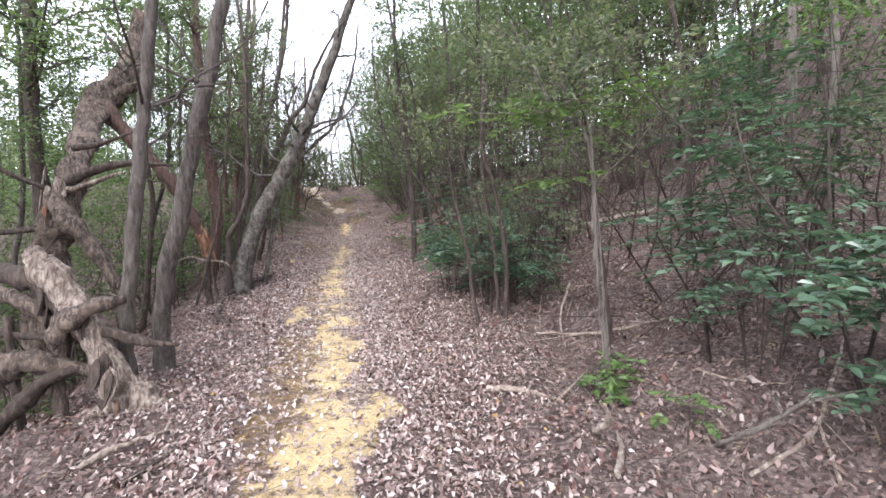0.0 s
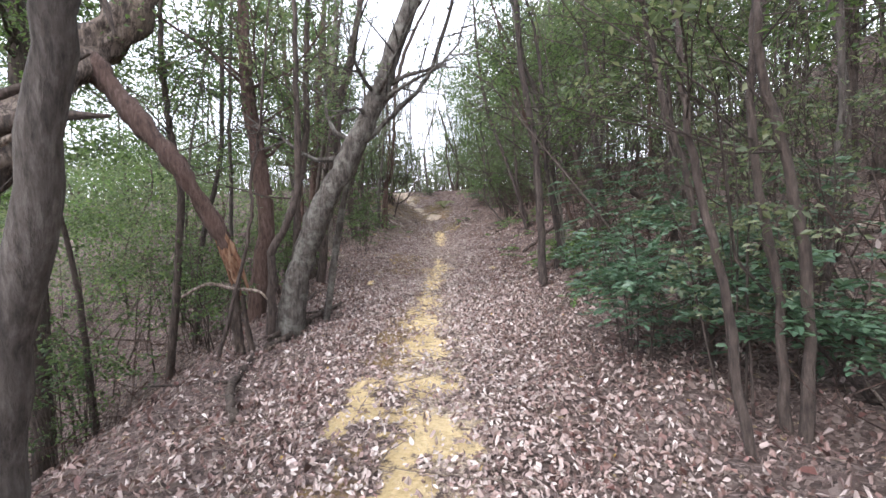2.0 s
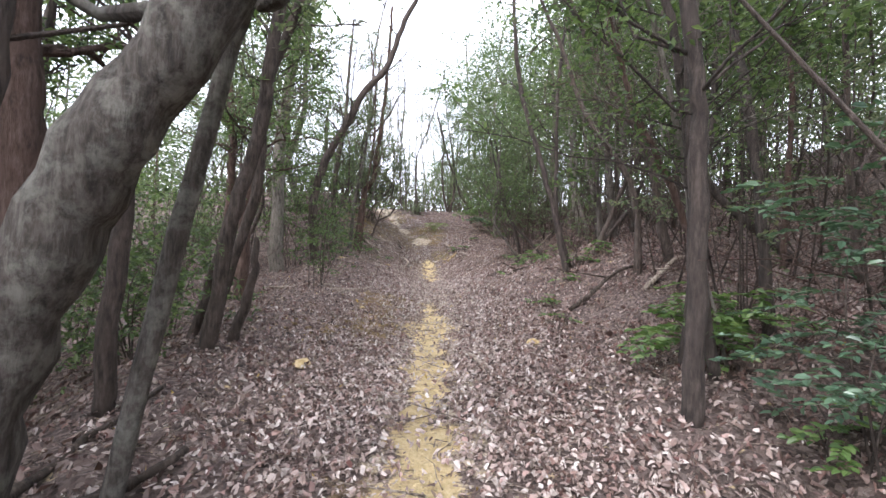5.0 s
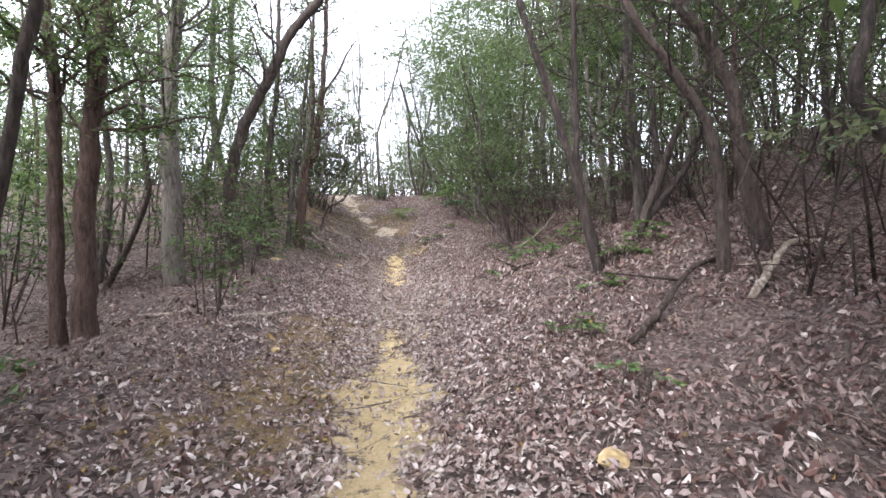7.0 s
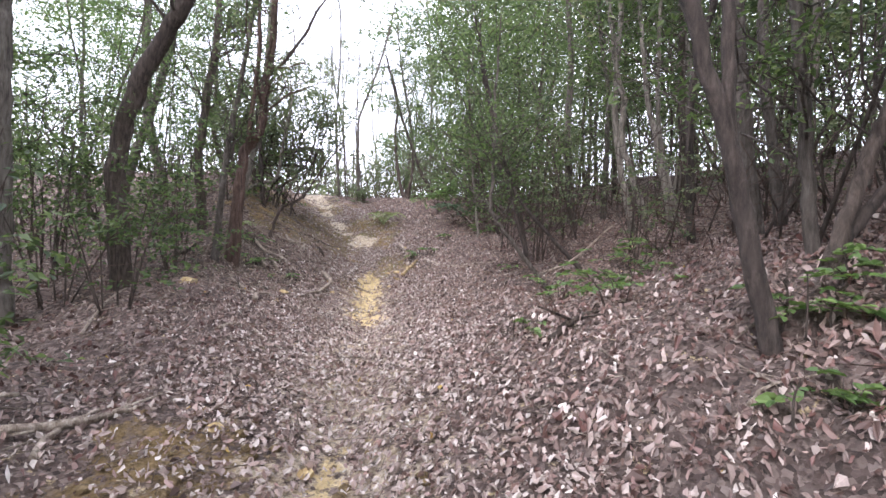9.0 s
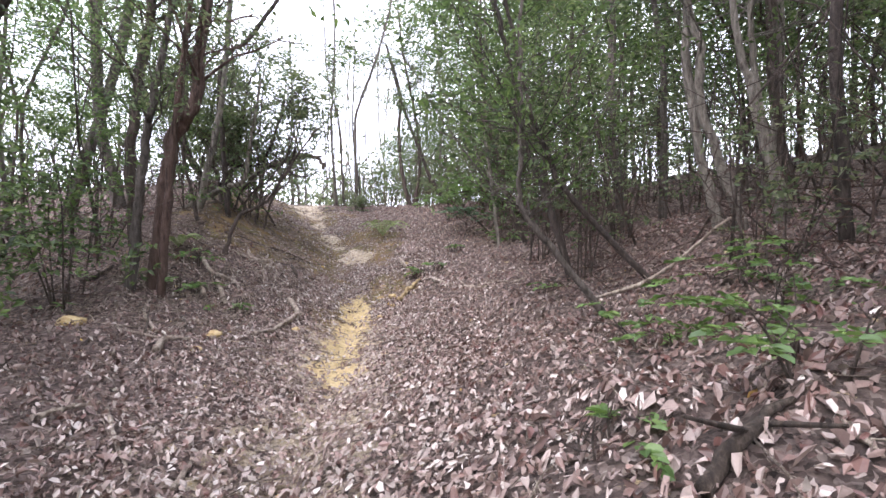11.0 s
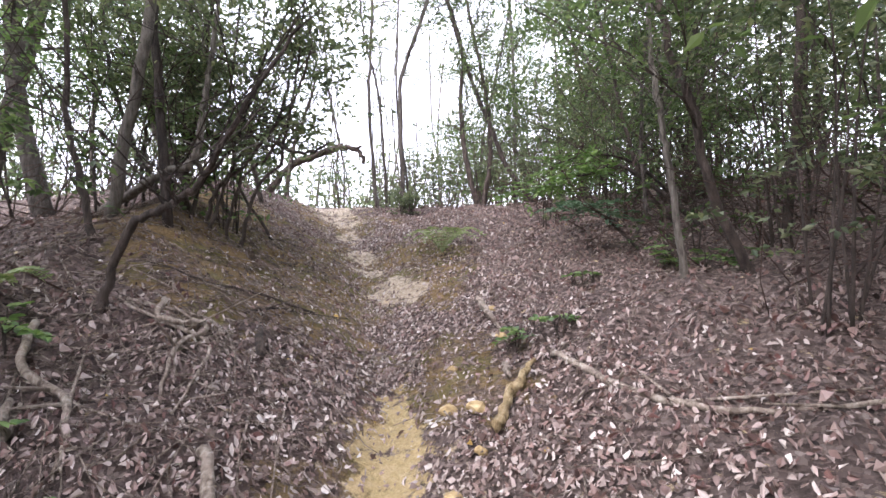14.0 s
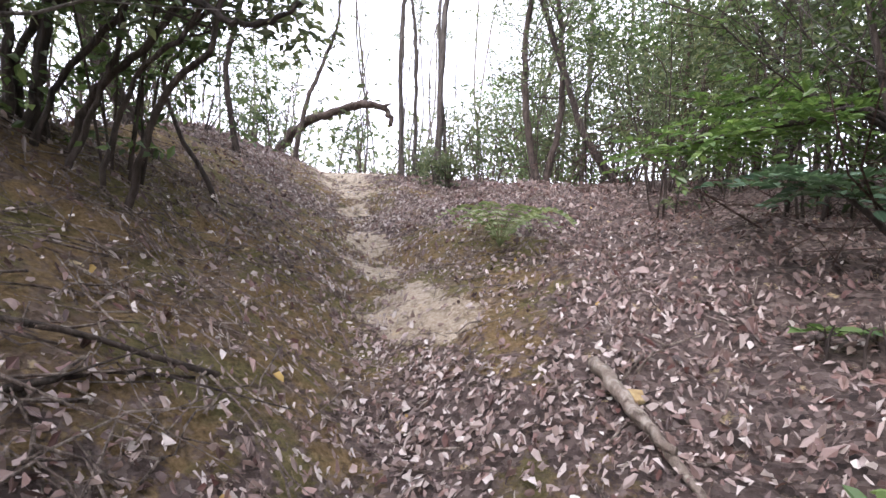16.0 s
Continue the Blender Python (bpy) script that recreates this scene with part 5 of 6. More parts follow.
stick([(1.9, 6.4, 0.3), (1.6, 5.8, 0.12), (1.5, 5.2, 0.0)], 0.018, PALEWOOD, "thin pale dead branch leaning on leaves")
stick([(2.0, 2.9, 0.0), (2.1, 2.6, 0.25), (2.3, 2.4, 0.5)], 0.022, BARK["pale"], "pale dead sapling beside the path", forks=3)
stick([(1.15, 3.1, 0.0), (1.2, 2.95, 0.15), (1.15, 2.85, 0.35)], 0.03, PALEWOOD, "pale short dead stub beside the path", forks=0)
stick([(-12.4, 34, 0.0), (-11.5, 34, 1.45), (-10.4, 34, 1.95), (-9.6, 34, 2.25), (-9.1, 34, 2.1), (-8.9, 34, 1.7)], 0.125, ROTWOOD, "thick dark arched fallen trunk on the crest", "arched_trunk", 5)
tree("level_branch", [(-7.75, 25.0, 3.0), (-7.7, 24.9, 3.7), (-7.5, 24.9, 3.98), (-7.25, 24.9, 4.06), (-6.8, 24.9, 4.05), (-6.45, 24.9, 3.98), (-6.2, 24.9, 3.85), (-5.95, 24.9, 3.85), (-5.79, 24.9, 3.93)], 0.024, "dark", "", 0.0, "long dark level branch reaching over the bank")

stick([(-5.4, 20.05, 0.02), (-5.45, 20.23, 0.02), (-5.34, 20.41, 0.02)], 0.03, PALEWOOD, "pale dry branch lying among dead leaves", "fallen_branch", 1)
stick([(-5.75, 20.53, 0.01), (-6.11, 20.85, 0.01), (-6.34, 21.17, 0.01)], 0.018, PALEWOOD, "pale dry branch lying among dead leaves", "fallen_branch", 1)
stick([(-5.75, 21.73, 0.02), (-6.12, 22.15, 0.02)], 0.028, PALEWOOD, "pale dry branch lying among dead leaves", "fallen_branch", 0)
stick([(-4.64, 20.37, 0.01), (-4.75, 20.57, 0.01), (-4.93, 20.86, 0.01)], 0.011, PALEWOOD, "pale dry thin twig lying among dead leaves", "fallen_twig", 1)
stick([(-6.73, 21.41, 0.01), (-6.29, 21.74, 0.01), (-6.1, 21.76, 0.01), (-5.81, 21.74, 0.01)], 0.011, PALEWOOD, "pale dry thin twig lying among dead leaves", "fallen_twig", 2)
stick([(-6.43, 23.08, 0.01), (-5.95, 23.22, 0.01), (-5.82, 23.23, 0.01), (-5.79, 22.95, 0.01)], 0.011, PALEWOOD, "pale dry thin twig lying among dead leaves", "fallen_twig", 1)
stick([(-2.5, 20.94, 0.01), (-2.58, 20.72, 0.01), (-2.57, 20.58, 0.01)], 0.011, PALEWOOD, "pale dry thin twig lying among dead leaves", "fallen_twig", 0)
stick([(-2.71, 21, 0.01), (-2.62, 20.96, 0.01), (-2.53, 20.9, 0.01)], 0.009, PALEWOOD, "pale dry thin twig lying among dead leaves", "fallen_twig", 0)
stick([(-2.27, 22.36, 0.01), (-2.47, 21.85, 0.01), (-2.66, 21.42, 0.01)], 0.008, ROTWOOD, "dark rotting thin twig lying among dead leaves", "fallen_twig", 1)
stick([(-6.66, 21.77, 0.02), (-6.38, 21.73, 0.02)], 0.028, PALEWOOD, "pale dry branch lying among dead leaves", "fallen_branch", 0)
stick([(-5.5, 20.64, 0.02), (-5.8, 20.97, 0.02)], 0.022, ROTWOOD, "dark rotting branch lying among dead leaves", "fallen_branch", 0)
stick([(-7.36, 21.43, 0.02), (-7.27, 21.53, 0.02), (-7.2, 21.72, 0.02)], 0.035, ROTWOOD, "dark rotting branch lying among dead leaves", "fallen_branch", 1)
stick([(-5.18, 23.01, 0.01), (-4.82, 22.23, 0.01)], 0.007, PALEWOOD, "pale dry thin twig lying among dead leaves", "fallen_twig", 0)
stick([(-5.94, 22.49, 0.01), (-5.58, 22.05, 0.01)], 0.007, PALEWOOD, "pale dry thin twig lying among dead leaves", "fallen_twig", 0)
stick([(-6, 16.44, 0.01), (-5.97, 16.59, 0.01), (-5.9, 16.75, 0.01)], 0.014, PALEWOOD, "pale dry branch lying among dead leaves", "fallen_branch", 1)
stick([(-4.87, 16.32, 0.02), (-4.95, 16.56, 0.02), (-4.93, 16.86, 0.02)], 0.02, PALEWOOD, "pale dry branch lying among dead leaves", "fallen_branch", 1)
stick([(-5.02, 16.01, 0.01), (-5.23, 16.06, 0.01), (-5.42, 16.28, 0.01), (-5.43, 16.46, 0.01)], 0.009, PALEWOOD, "pale dry thin twig lying among dead leaves", "fallen_twig", 0)
stick([(-6.27, 18.27, 0.01), (-6.74, 19.18, 0.01), (-7.07, 20.03, 0.01)], 0.014, PALEWOOD, "pale dry branch lying among dead leaves", "fallen_branch", 1)
stick([(-3.22, 15.73, 0.01), (-3.2, 15.91, 0.01)], 0.007, ROTWOOD, "dark rotting thin twig lying among dead leaves", "fallen_twig", 0)
stick([(-1.29, 16.39, 0.01), (-1.05, 16.52, 0.01), (-0.8, 16.52, 0.01)], 0.01, PALEWOOD, "pale dry thin twig lying among dead leaves", "fallen_twig", 2)
stick([(-5.82, 22.81, 0.01), (-5.81, 22.91, 0.01), (-5.76, 22.98, 0.01), (-5.83, 23.05, 0.01), (-5.93, 23.06, 0.01), (-6.06, 23.09, 0.01), (-6.23, 23.16, 0.01)], 0.016, PALEWOOD, "pale dry branch lying among dead leaves", "fallen_branch", 3)
stick([(-5.5, 23.21, 0.02), (-5.73, 23.58, 0.02)], 0.035, ROTWOOD, "dark rotting branch lying among dead leaves", "fallen_branch", 0)
stick([(-4.19, 23.97, 0.01), (-4.08, 23.85, 0.01)], 0.014, PALEWOOD, "pale dry branch lying among dead leaves", "fallen_branch", 0)
stick([(-3.89, 23.85, 0.02), (-3.85, 23.6, 0.02)], 0.024, PALEWOOD, "pale dry branch lying among dead leaves", "fallen_branch", 0)
stick([(-3.77, 23.59, 0.02), (-3.72, 23.81, 0.02)], 0.022, PALEWOOD, "pale dry branch lying among dead leaves", "fallen_branch", 0)
stick([(-5.22, 23.17, 0.01), (-5.29, 23.32, 0.01)], 0.008, PALEWOOD, "pale dry thin twig lying among dead leaves", "fallen_twig", 0)
stick([(-6.34, 23.41, 0.01), (-6.5, 23.56, 0.01)], 0.01, PALEWOOD, "pale dry thin twig lying among dead leaves", "fallen_twig", 1)
stick([(-6.19, 24.26, 0.01), (-6.41, 24.66, 0.01)], 0.008, PALEWOOD, "pale dry thin twig lying among dead leaves", "fallen_twig", 1)
stick([(-5.89, 23.62, 0.01), (-5.83, 23.98, 0.01), (-5.75, 24.33, 0.01)], 0.012, ROTWOOD, "dark rotting thin twig lying among dead leaves", "fallen_twig", 3)
stick([(-5.18, 18.75, 0.02), (-5.11, 18.87, 0.02), (-5.04, 19.04, 0.02)], 0.02, PALEWOOD, "pale dry branch lying among dead leaves", "fallen_branch", 1)
stick([(-4.99, 19.06, 0.01), (-4.66, 18.74, 0.01), (-4.35, 18.46, 0.01)], 0.012, PALEWOOD, "pale dry thin twig lying among dead leaves", "fallen_twig", 1)
stick([(-4.5, 19.85, 0.01), (-4.7, 20.38, 0.01), (-4.84, 20.86, 0.01)], 0.01, PALEWOOD, "pale dry thin twig lying among dead leaves", "fallen_twig", 1)
stick([(-5.65, 19.88, 0.01), (-6.08, 20.5, 0.01)], 0.01, PALEWOOD, "pale dry thin twig lying among dead leaves", "fallen_twig", 1)
stick([(-5.75, 20.37, 0.01), (-6.17, 20.99, 0.01)], 0.01, ROTWOOD, "dark rotting thin twig lying among dead leaves", "fallen_twig", 0)
stick([(-4.12, 18.43, 0.01), (-4.17, 18.62, 0.01), (-4.2, 18.74, 0.01)], 0.014, PALEWOOD, "pale dry branch lying among dead leaves", "fallen_branch", 0)
stick([(-1.93, 17.86, 0.02), (-1.72, 18, 0.02), (-1.48, 18.19, 0.02)], 0.03, ROTWOOD, "dark rotting branch lying among dead leaves", "fallen_branch", 2)
stick([(-1.41, 18.02, 0.01), (-1.45, 17.8, 0.01)], 0.012, PALEWOOD, "pale dry thin twig lying among dead leaves", "fallen_twig", 1)
stick([(3.19, 11.21, 0.02), (3.41, 10.81, 0.02)], 0.03, PALEWOOD, "pale dry branch lying among dead leaves", "fallen_branch", 0)
stick([(2.23, 8.92, 0.01), (1.77, 7.64, 0.01), (1.33, 5.87, 0.01)], 0.016, PALEWOOD, "pale dry branch lying among dead leaves", "fallen_branch", 2)
stick([(2.74, 9.6, 0.01), (2.21, 8.14, 0.01)], 0.014, PALEWOOD, "pale dry branch lying among dead leaves", "fallen_branch", 0)
stick([(2.03, 7.93, 0.01), (1.96, 7.06, 0.01), (1.95, 6.48, 0.01)], 0.014, ROTWOOD, "dark rotting branch lying among dead leaves", "fallen_branch", 2)
stick([(2.21, 7.16, 0.01), (2.47, 7.12, 0.01), (2.73, 7.04, 0.01)], 0.012, PALEWOOD, "pale dry thin twig lying among dead leaves", "fallen_twig", 1)
stick([(2.59, 8.24, 0.01), (2.93, 8.42, 0.01), (3.6, 9.12, 0.01)], 0.014, PALEWOOD, "pale dry branch lying among dead leaves", "fallen_branch", 2)
stick([(1.95, 6.48, 0.01), (1.69, 5.87, 0.01)], 0.01, PALEWOOD, "pale dry thin twig lying among dead leaves", "fallen_twig", 0)
stick([(2.39, 3.9, 0.01), (2.57, 3.57, 0.01), (2.82, 3.29, 0.01)], 0.011, PALEWOOD, "pale dry thin twig lying among dead leaves", "fallen_twig", 1)
stick([(2.02, 2.53, 0.01), (2.57, 2.71, 0.01), (3.06, 3.13, 0.01), (3.72, 3.73, 0.01)], 0.016, PALEWOOD, "pale dry branch lying among dead leaves", "fallen_branch", 2)
stick([(2.43, 2.29, 0.01), (2.65, 2.71, 0.01), (2.86, 3.09, 0.01)], 0.014, PALEWOOD, "pale dry branch lying among dead leaves", "fallen_branch", 1)
stick([(1.1, 2.52, 0.02), (1.32, 3, 0.02), (1.43, 3.76, 0.02)], 0.024, PALEWOOD, "pale dry branch lying among dead leaves", "fallen_branch", 0)
stick([(-2.28, 2.6, 0.02), (-2.13, 2.73, 0.02), (-1.99, 3, 0.02)], 0.02, ROTWOOD, "dark rotting branch lying among dead leaves", "fallen_branch", 1)
stick([(-2.7, 2.86, 0.02), (-2.55, 3, 0.02), (-2.3, 3.24, 0.02)], 0.03, PALEWOOD, "pale dry branch lying among dead leaves", "fallen_branch", 1)
stick([(2.09, 7.02, 0.01), (1.82, 7.87, 0.01), (1.79, 8.94, 0.01)], 0.012, ROTWOOD, "dark rotting thin twig lying among dead leaves", "fallen_twig", 1)
stick([(-4.11, 8.71, 0.02), (-4.12, 9.18, 0.02), (-4.29, 9.8, 0.02), (-4.5, 10.96, 0.02)], 0.035, ROTWOOD, "dark rotting branch lying among dead leaves", "fallen_branch", 1)
stick([(-6.59, 15.82, 0.01), (-6.06, 15.79, 0.01), (-5.69, 16.09, 0.01)], 0.014, PALEWOOD, "pale dry branch lying among dead leaves", "fallen_branch", 0)
stick([(-6.99, 16.32, 0.01), (-6.25, 16.24, 0.01)], 0.018, PALEWOOD, "pale dry branch lying among dead leaves", "fallen_branch", 1)
stick([(-4.19, 11.76, 0.02), (-4.14, 11.88, 0.02), (-4.16, 12.06, 0.02)], 0.02, PALEWOOD, "pale dry branch lying among dead leaves", "fallen_branch", 1)
stick([(-2.17, 12.53, 0.02), (-2.07, 12.23, 0.02)], 0.02, PALEWOOD, "pale dry branch lying among dead leaves", "fallen_branch", 0)
stick([(-0.7, 12.45, 0.01), (-0.66, 12.32, 0.01)], 0.012, PALEWOOD, "pale dry thin twig lying among dead leaves", "fallen_twig", 0)


def rock(x, y, size, label="yellowish sandstone rock among dead leaves", mat=ROCK):
    bm = bmesh.new()
    bmesh.ops.create_icosphere(bm, subdivisions=2, radius=size * 0.85)
    for v in bm.verts:
        n = noise.noise(v.co * (1.6 / size) + Vector((x, y, 0)))
        v.co *= 1 + 0.35 * n
        v.co.z *= 0.6
    me = bpy.data.meshes.new("rock")
    bm.to_mesh(me)
    bm.free()
    ob = part("rock", me, mat)
    ob.location = (x, y, ground_z(x, y) + size * 0.22)
    ob.rotation_euler = (0, 0, x * 7)
    tagged(ob, label, "rock", "loose rocks along the trail")


for rx, ry, rs in [(-5.31, 20.76, 0.09), (-4.82, 21.58, 0.06), (-1.59, 13.35, 0.1), (-3.8, 11.87, 0.11), (-6.55, 20.43, 0.14), (-4.22, 23.36, 0.07), (-4.03, 23.34, 0.08), (-4.05, 22.6, 0.06), (-3.95, 22.9, 0.05), (-4.1, 24.9, 0.06), (-3.95, 24.3, 0.06),
                   (-5.2, 20.3, 0.06), (-3.5, 16.6, 0.06), (-4.2, 16.9, 0.06), (-2.9, 16.2, 0.05), (-4.4, 15.6, 0.06), (-4.0, 15.0, 0.05), (-4.3, 23.9, 0.05)]:
    rock(rx, ry, rs)
# clods on the dug-up bank
for _ in range(150):
    rx, ry = rng.normal(-4.0, 0.45), rng.uniform(13.2, 17.2)
    rock(rx, ry, rng.uniform(0.018, 0.05), "small brown clod on dug-up soil", CLOD)


def fern(x, y, size, count):
    thing = new("fern")
    thing.location = (x, y, ground_z(x, y))
    for k in range(count):
        a = k / count * 2 * np.pi + rng.uniform(-0.2, 0.2)
        ln = size * rng.uniform(0.7, 1.1)
        out = np.array([math.cos(a), math.sin(a), 0])
        rib = np.array([out * ln * t + (0, 0, ln * (1.75 * t - 1.45 * t * t) + 0.06) for t in np.linspace(0, 1, 14)])
        s = Soup()
        tube(s, rib, [0.006, 0.002], 4, 0)
        sd = np.array([-out[1], out[0], 0])
        for j in range(1, 13):
            w = ln * 0.12 * math.sin(math.pi * (0.15 + 0.8 * j / 14)) + 0.01
            for sign in (-1, 1):
                p, q = rib[j], rib[j] + sd * sign * w + out * w * 0.35 - (0, 0, w * 0.15)
                s.add([p - out * 0.012, q, p + out * ln * 0.075, (p + q) / 2 + out * 0.025 + (0, 0, 0.015)], [(0, 1, 3), (1, 2, 3)])
        part("frond", s.mesh("frond", False), FERN, thing)
    tagged(thing, "green fern with arching fronds on the bank", "fern")


fern(-4.95, 26.7, 0.56, 14)
fern(-6.9, 22.5, 0.35, 9)

# ---- woods behind: a few kinds of tree, repeated ----
def wood_tree(x, y, tall, radius, kind, crown):
    lean = rng.normal(0, 0.35, 2)
    z = ground_z(x, y)
    pts = [(x, y, z), (x + lean[0] * 0.3, y + lean[1] * 0.3 + rng.normal(0, 0.15), z + tall * 0.3), (x + lean[0] * 0.5 + rng.normal(0, 0.3), y + lean[1], z + tall * 0.6), (x + lean[0] * 1.6, y + lean[1] * 1.4, z + tall)]
    return tree("woodland_tree", pts, radius, kind, crown, 1.0, "slender trunk in the crowded woods beyond the trail", "trees of the surrounding woods", 0.3, True)


kinds = [("brown", "evergreen"), ("grey", "bare"), ("brown", "bare"), ("pale", "bare"), ("dark", "evergreen"), ("brown", "leafy"), ("grey", "leafy"), ("rust", "bare"), ("dark", "bare"), ("grey", "evergreen")]
templates = [wood_tree(6.0 + 1.3 * k, -3 + 4.1 * k, 6.5 + (k % 4) * 0.8, 0.024 + 0.007 * (k % 5), kd, cr) for k, (kd, cr) in enumerate(kinds)]
placed = [(t.location.x, t.location.y) for t in templates]
tries = 0
while len(placed) < 200 and tries < 6000:
    tries += 1
    y = rng.uniform(-7, 50)
    side = 1 if rng.random() < 0.78 else -1
    u = side * (3.4 + abs(rng.normal(0, 1)) * 7.0 + (1.6 if side < 0 and y < 20 else 0))
    x = float(trail_x(y)) + u
    if y > 34:
        x = float(trail_x(36)) + rng.uniform(-22, 24)
    if any((x - a) ** 2 + (y - b) ** 2 < 0.9 for a, b in placed):
        continue
    middle = y > 28 and abs(x + 8.5 + (y - 30) * 0.55) < 2.0 + (y - 28) * 0.35
    if middle and (y < 33 or rng.random() < 0.35):
        continue
    if y > 24 and abs(u) < 9 and rng.random() < 0.75:
        continue
    if side > 0 and (14.2 < y < 22 and u < 4.2 or y < 9 and u < 5.5):
        continue
    placed.append((x, y))
    t = templates[(1, 2, 3, 7)[rng.integers(4)] if middle else rng.integers(len(templates))]
    copy_thing(t, pose(x, y, ground_z(x, y) - 0.02, 0, 0, rng.uniform(0, 360)))

# trees up the hillside above the start of the trail
for k in range(18):
    x, y = rng.uniform(6.5, 18), rng.uniform(5, 20)
    copy_thing(templates[(0, 3, 4, 8, 9, 2)[k % 6]], pose(x, y, ground_z(x, y) - 0.02, 0, 0, rng.uniform(0, 360)))

# tall evergreen trees over the shaded side of the crest
for k in range(18):
    x, y = rng.uniform(-1.5, 10), rng.uniform(27.5, 37)
    copy_thing(templates[(0, 4, 9, 5)[k % 4]], pose(x, y, ground_z(x, y) - 0.02, 0, 0, rng.uniform(0, 360)))

# slim sparse trees beyond the crest, against the sky
for k in range(16):
    x, y = -8.3 - rng.normal(0.55, 0.35) * 8 + rng.uniform(-4.5, 4.5) + 3.0, rng.uniform(35.5, 47)
    copy_thing(templates[(5, 6, 1)[k % 3]], pose(x, y, ground_z(x, y) - 0.02, 0, 0, rng.uniform(0, 360)))

# thin understorey stems, past counting
stems = Soup()
for _ in range(1100):
    y = rng.uniform(0, 44)
    side = 1 if rng.random() < 0.62 else -1
    u = side * (2.9 + rng.gamma(2.0, 2.4) + (1.5 if side < 0 and y < 20 else 0))
    x = float(trail_x(y)) + u
    if side > 0 and 14 < y < 21.5 and u < 3.6:
        continue
    if side > 0 and y > 24 and rng.random() < 0.6:
        continue
    z = ground_z(x, y)
    tall = rng.uniform(1.2, 4.5)
    lean = rng.normal(0, 0.33, 2) * tall
    kink = rng.normal(0, 0.17, 2)
    tube(stems, [(x, y, z - 0.05), (x + lean[0] * 0.3 + kink[0], y + lean[1] * 0.3, z + tall * 0.35), (x + lean[0] * 0.6 - kink[1], y + lean[1] * 0.6 + kink[0], z + tall * 0.7), (x + lean[0], y + lean[1], z + tall)], [rng.uniform(0.008, 0.022), 0.004], 4, 0.05)
    for _k in range(3):
        h = rng.uniform(0.35, 0.95)
        p = np.array([x + lean[0] * h, y + lean[1] * h, z + tall * h])
        d = rng.normal(0, 1, 3) * (1, 1, 0.5) + (0, 0, 0.4)
        tube(stems, [p, p + d * 0.25, p + d * 0.5 + (0, 0, 0.05)], [0.006, 0.003], 3, 0)
thin = part("understorey_stems", stems.mesh("understorey_stems"), BARK["brown"])
tagged(thin, "dense thin bare stems of the undergrowth", "undergrowth", kind="stuff")

# brown tangle of dead twigs low under the trees
tangle = Soup()
for _ in range(3600):
    y = rng.uniform(4, 33)
    side = 1 if rng.random() < 0.7 else -1
    u = side * (2.5 + rng.gamma(1.6, 1.5) + (1.0 if side < 0 and y < 20 else 0))
    if side > 0 and 12.5 < y < 21.5 and u < 3.6 or y > 27 and abs(u) < 3.4:
        continue
    x = float(trail_x(y)) + u
    p = np.array((x, y, ground_z(x, y) + max(rng.normal(0.3, 0.45), 0.0)))
    d = rng.normal(0, 1, 3) * (1, 1, 0.55) + (0, 0, 0.35)
    ln = rng.uniform(0.25, 0.75)
    tube(tangle, [p, p + d * ln * 0.5 + rng.normal(0, 0.05, 3), p + d * ln + rng.normal(0, 0.09, 3)], [rng.uniform(0.004, 0.01), 0.003], 3, 0)
tagged(part("twig_tangle", tangle.mesh("twig_tangle"), BARK["rust"]), "brown tangle of dead twigs under the trees", "undergrowth", kind="stuff")

# leaf sprays of the understorey and of the far woods, set along boughs
def bough_sprays(x, y, z, per_bough, length):
    """Centres of leaf sprays strung along level, slightly drooping boughs."""
    n = len(x)
    a = rng.random(n) * 2 * np.pi
    t = rng.uniform(-0.5, 0.5, (n, per_bough))
    ln = length * rng.uniform(0.5, 1.2, n)[:, None]
    px = x[:, None] + np.cos(a)[:, None] * t * ln + rng.normal(0, 0.16, t.shape)
    py = y[:, None] + np.sin(a)[:, None] * t * ln + rng.normal(0, 0.16, t.shape)
    pz = z[:, None] + rng.normal(0, 0.25, n)[:, None] * t * ln - 0.25 * np.abs(t) * ln + rng.normal(0, 0.09, t.shape)
    return np.stack([px, py, pz], -1).reshape(-1, 3)


under = {"dull": Soup(), "green": Soup(), "light": Soup()}


def hang(names, x, y, z, per_bough, length, per, size, flat=0.35, spread=0.24):
    for k, nm in enumerate(names):
        sel = slice(k, None, len(names))
        c = bough_sprays(x[sel], y[sel], z[sel], per_bough, length)
        pts = np.repeat(c, per, 0) + rng.normal(0, spread, (len(c) * per, 3)) * (1, 1, flat)
        leaves(under[nm], pts, size, 0.46)


n_bough = 1150
sy = rng.uniform(-2, 48, n_bough)
side = np.where(rng.random(n_bough) < 0.8, 1, -1)
su = 3.2 + rng.gamma(2.2, 3.6, n_bough) + np.where((side < 0) & (sy < 20), 2.0, 0.2)
sx = trail_x(sy) + side * su
clear = (sy > 28) & (np.abs(sx + 8.5 + (sy - 30) * 0.55) < 2.0 + (sy - 28) * 0.35)
clear |= (side > 0) & (sy > 14) & (sy < 21.5) & (su < 5.0)
clear |= (side > 0) & (sy < 8.5) & (su < 4.6)
sx, sy, su = sx[~clear], sy[~clear], su[~clear]
sz = height(sx, sy) + rng.gamma(2.6, 1.4, len(sx)) + 0.4 + np.where(su > 8, rng.uniform(0, 4, len(sx)), 0)
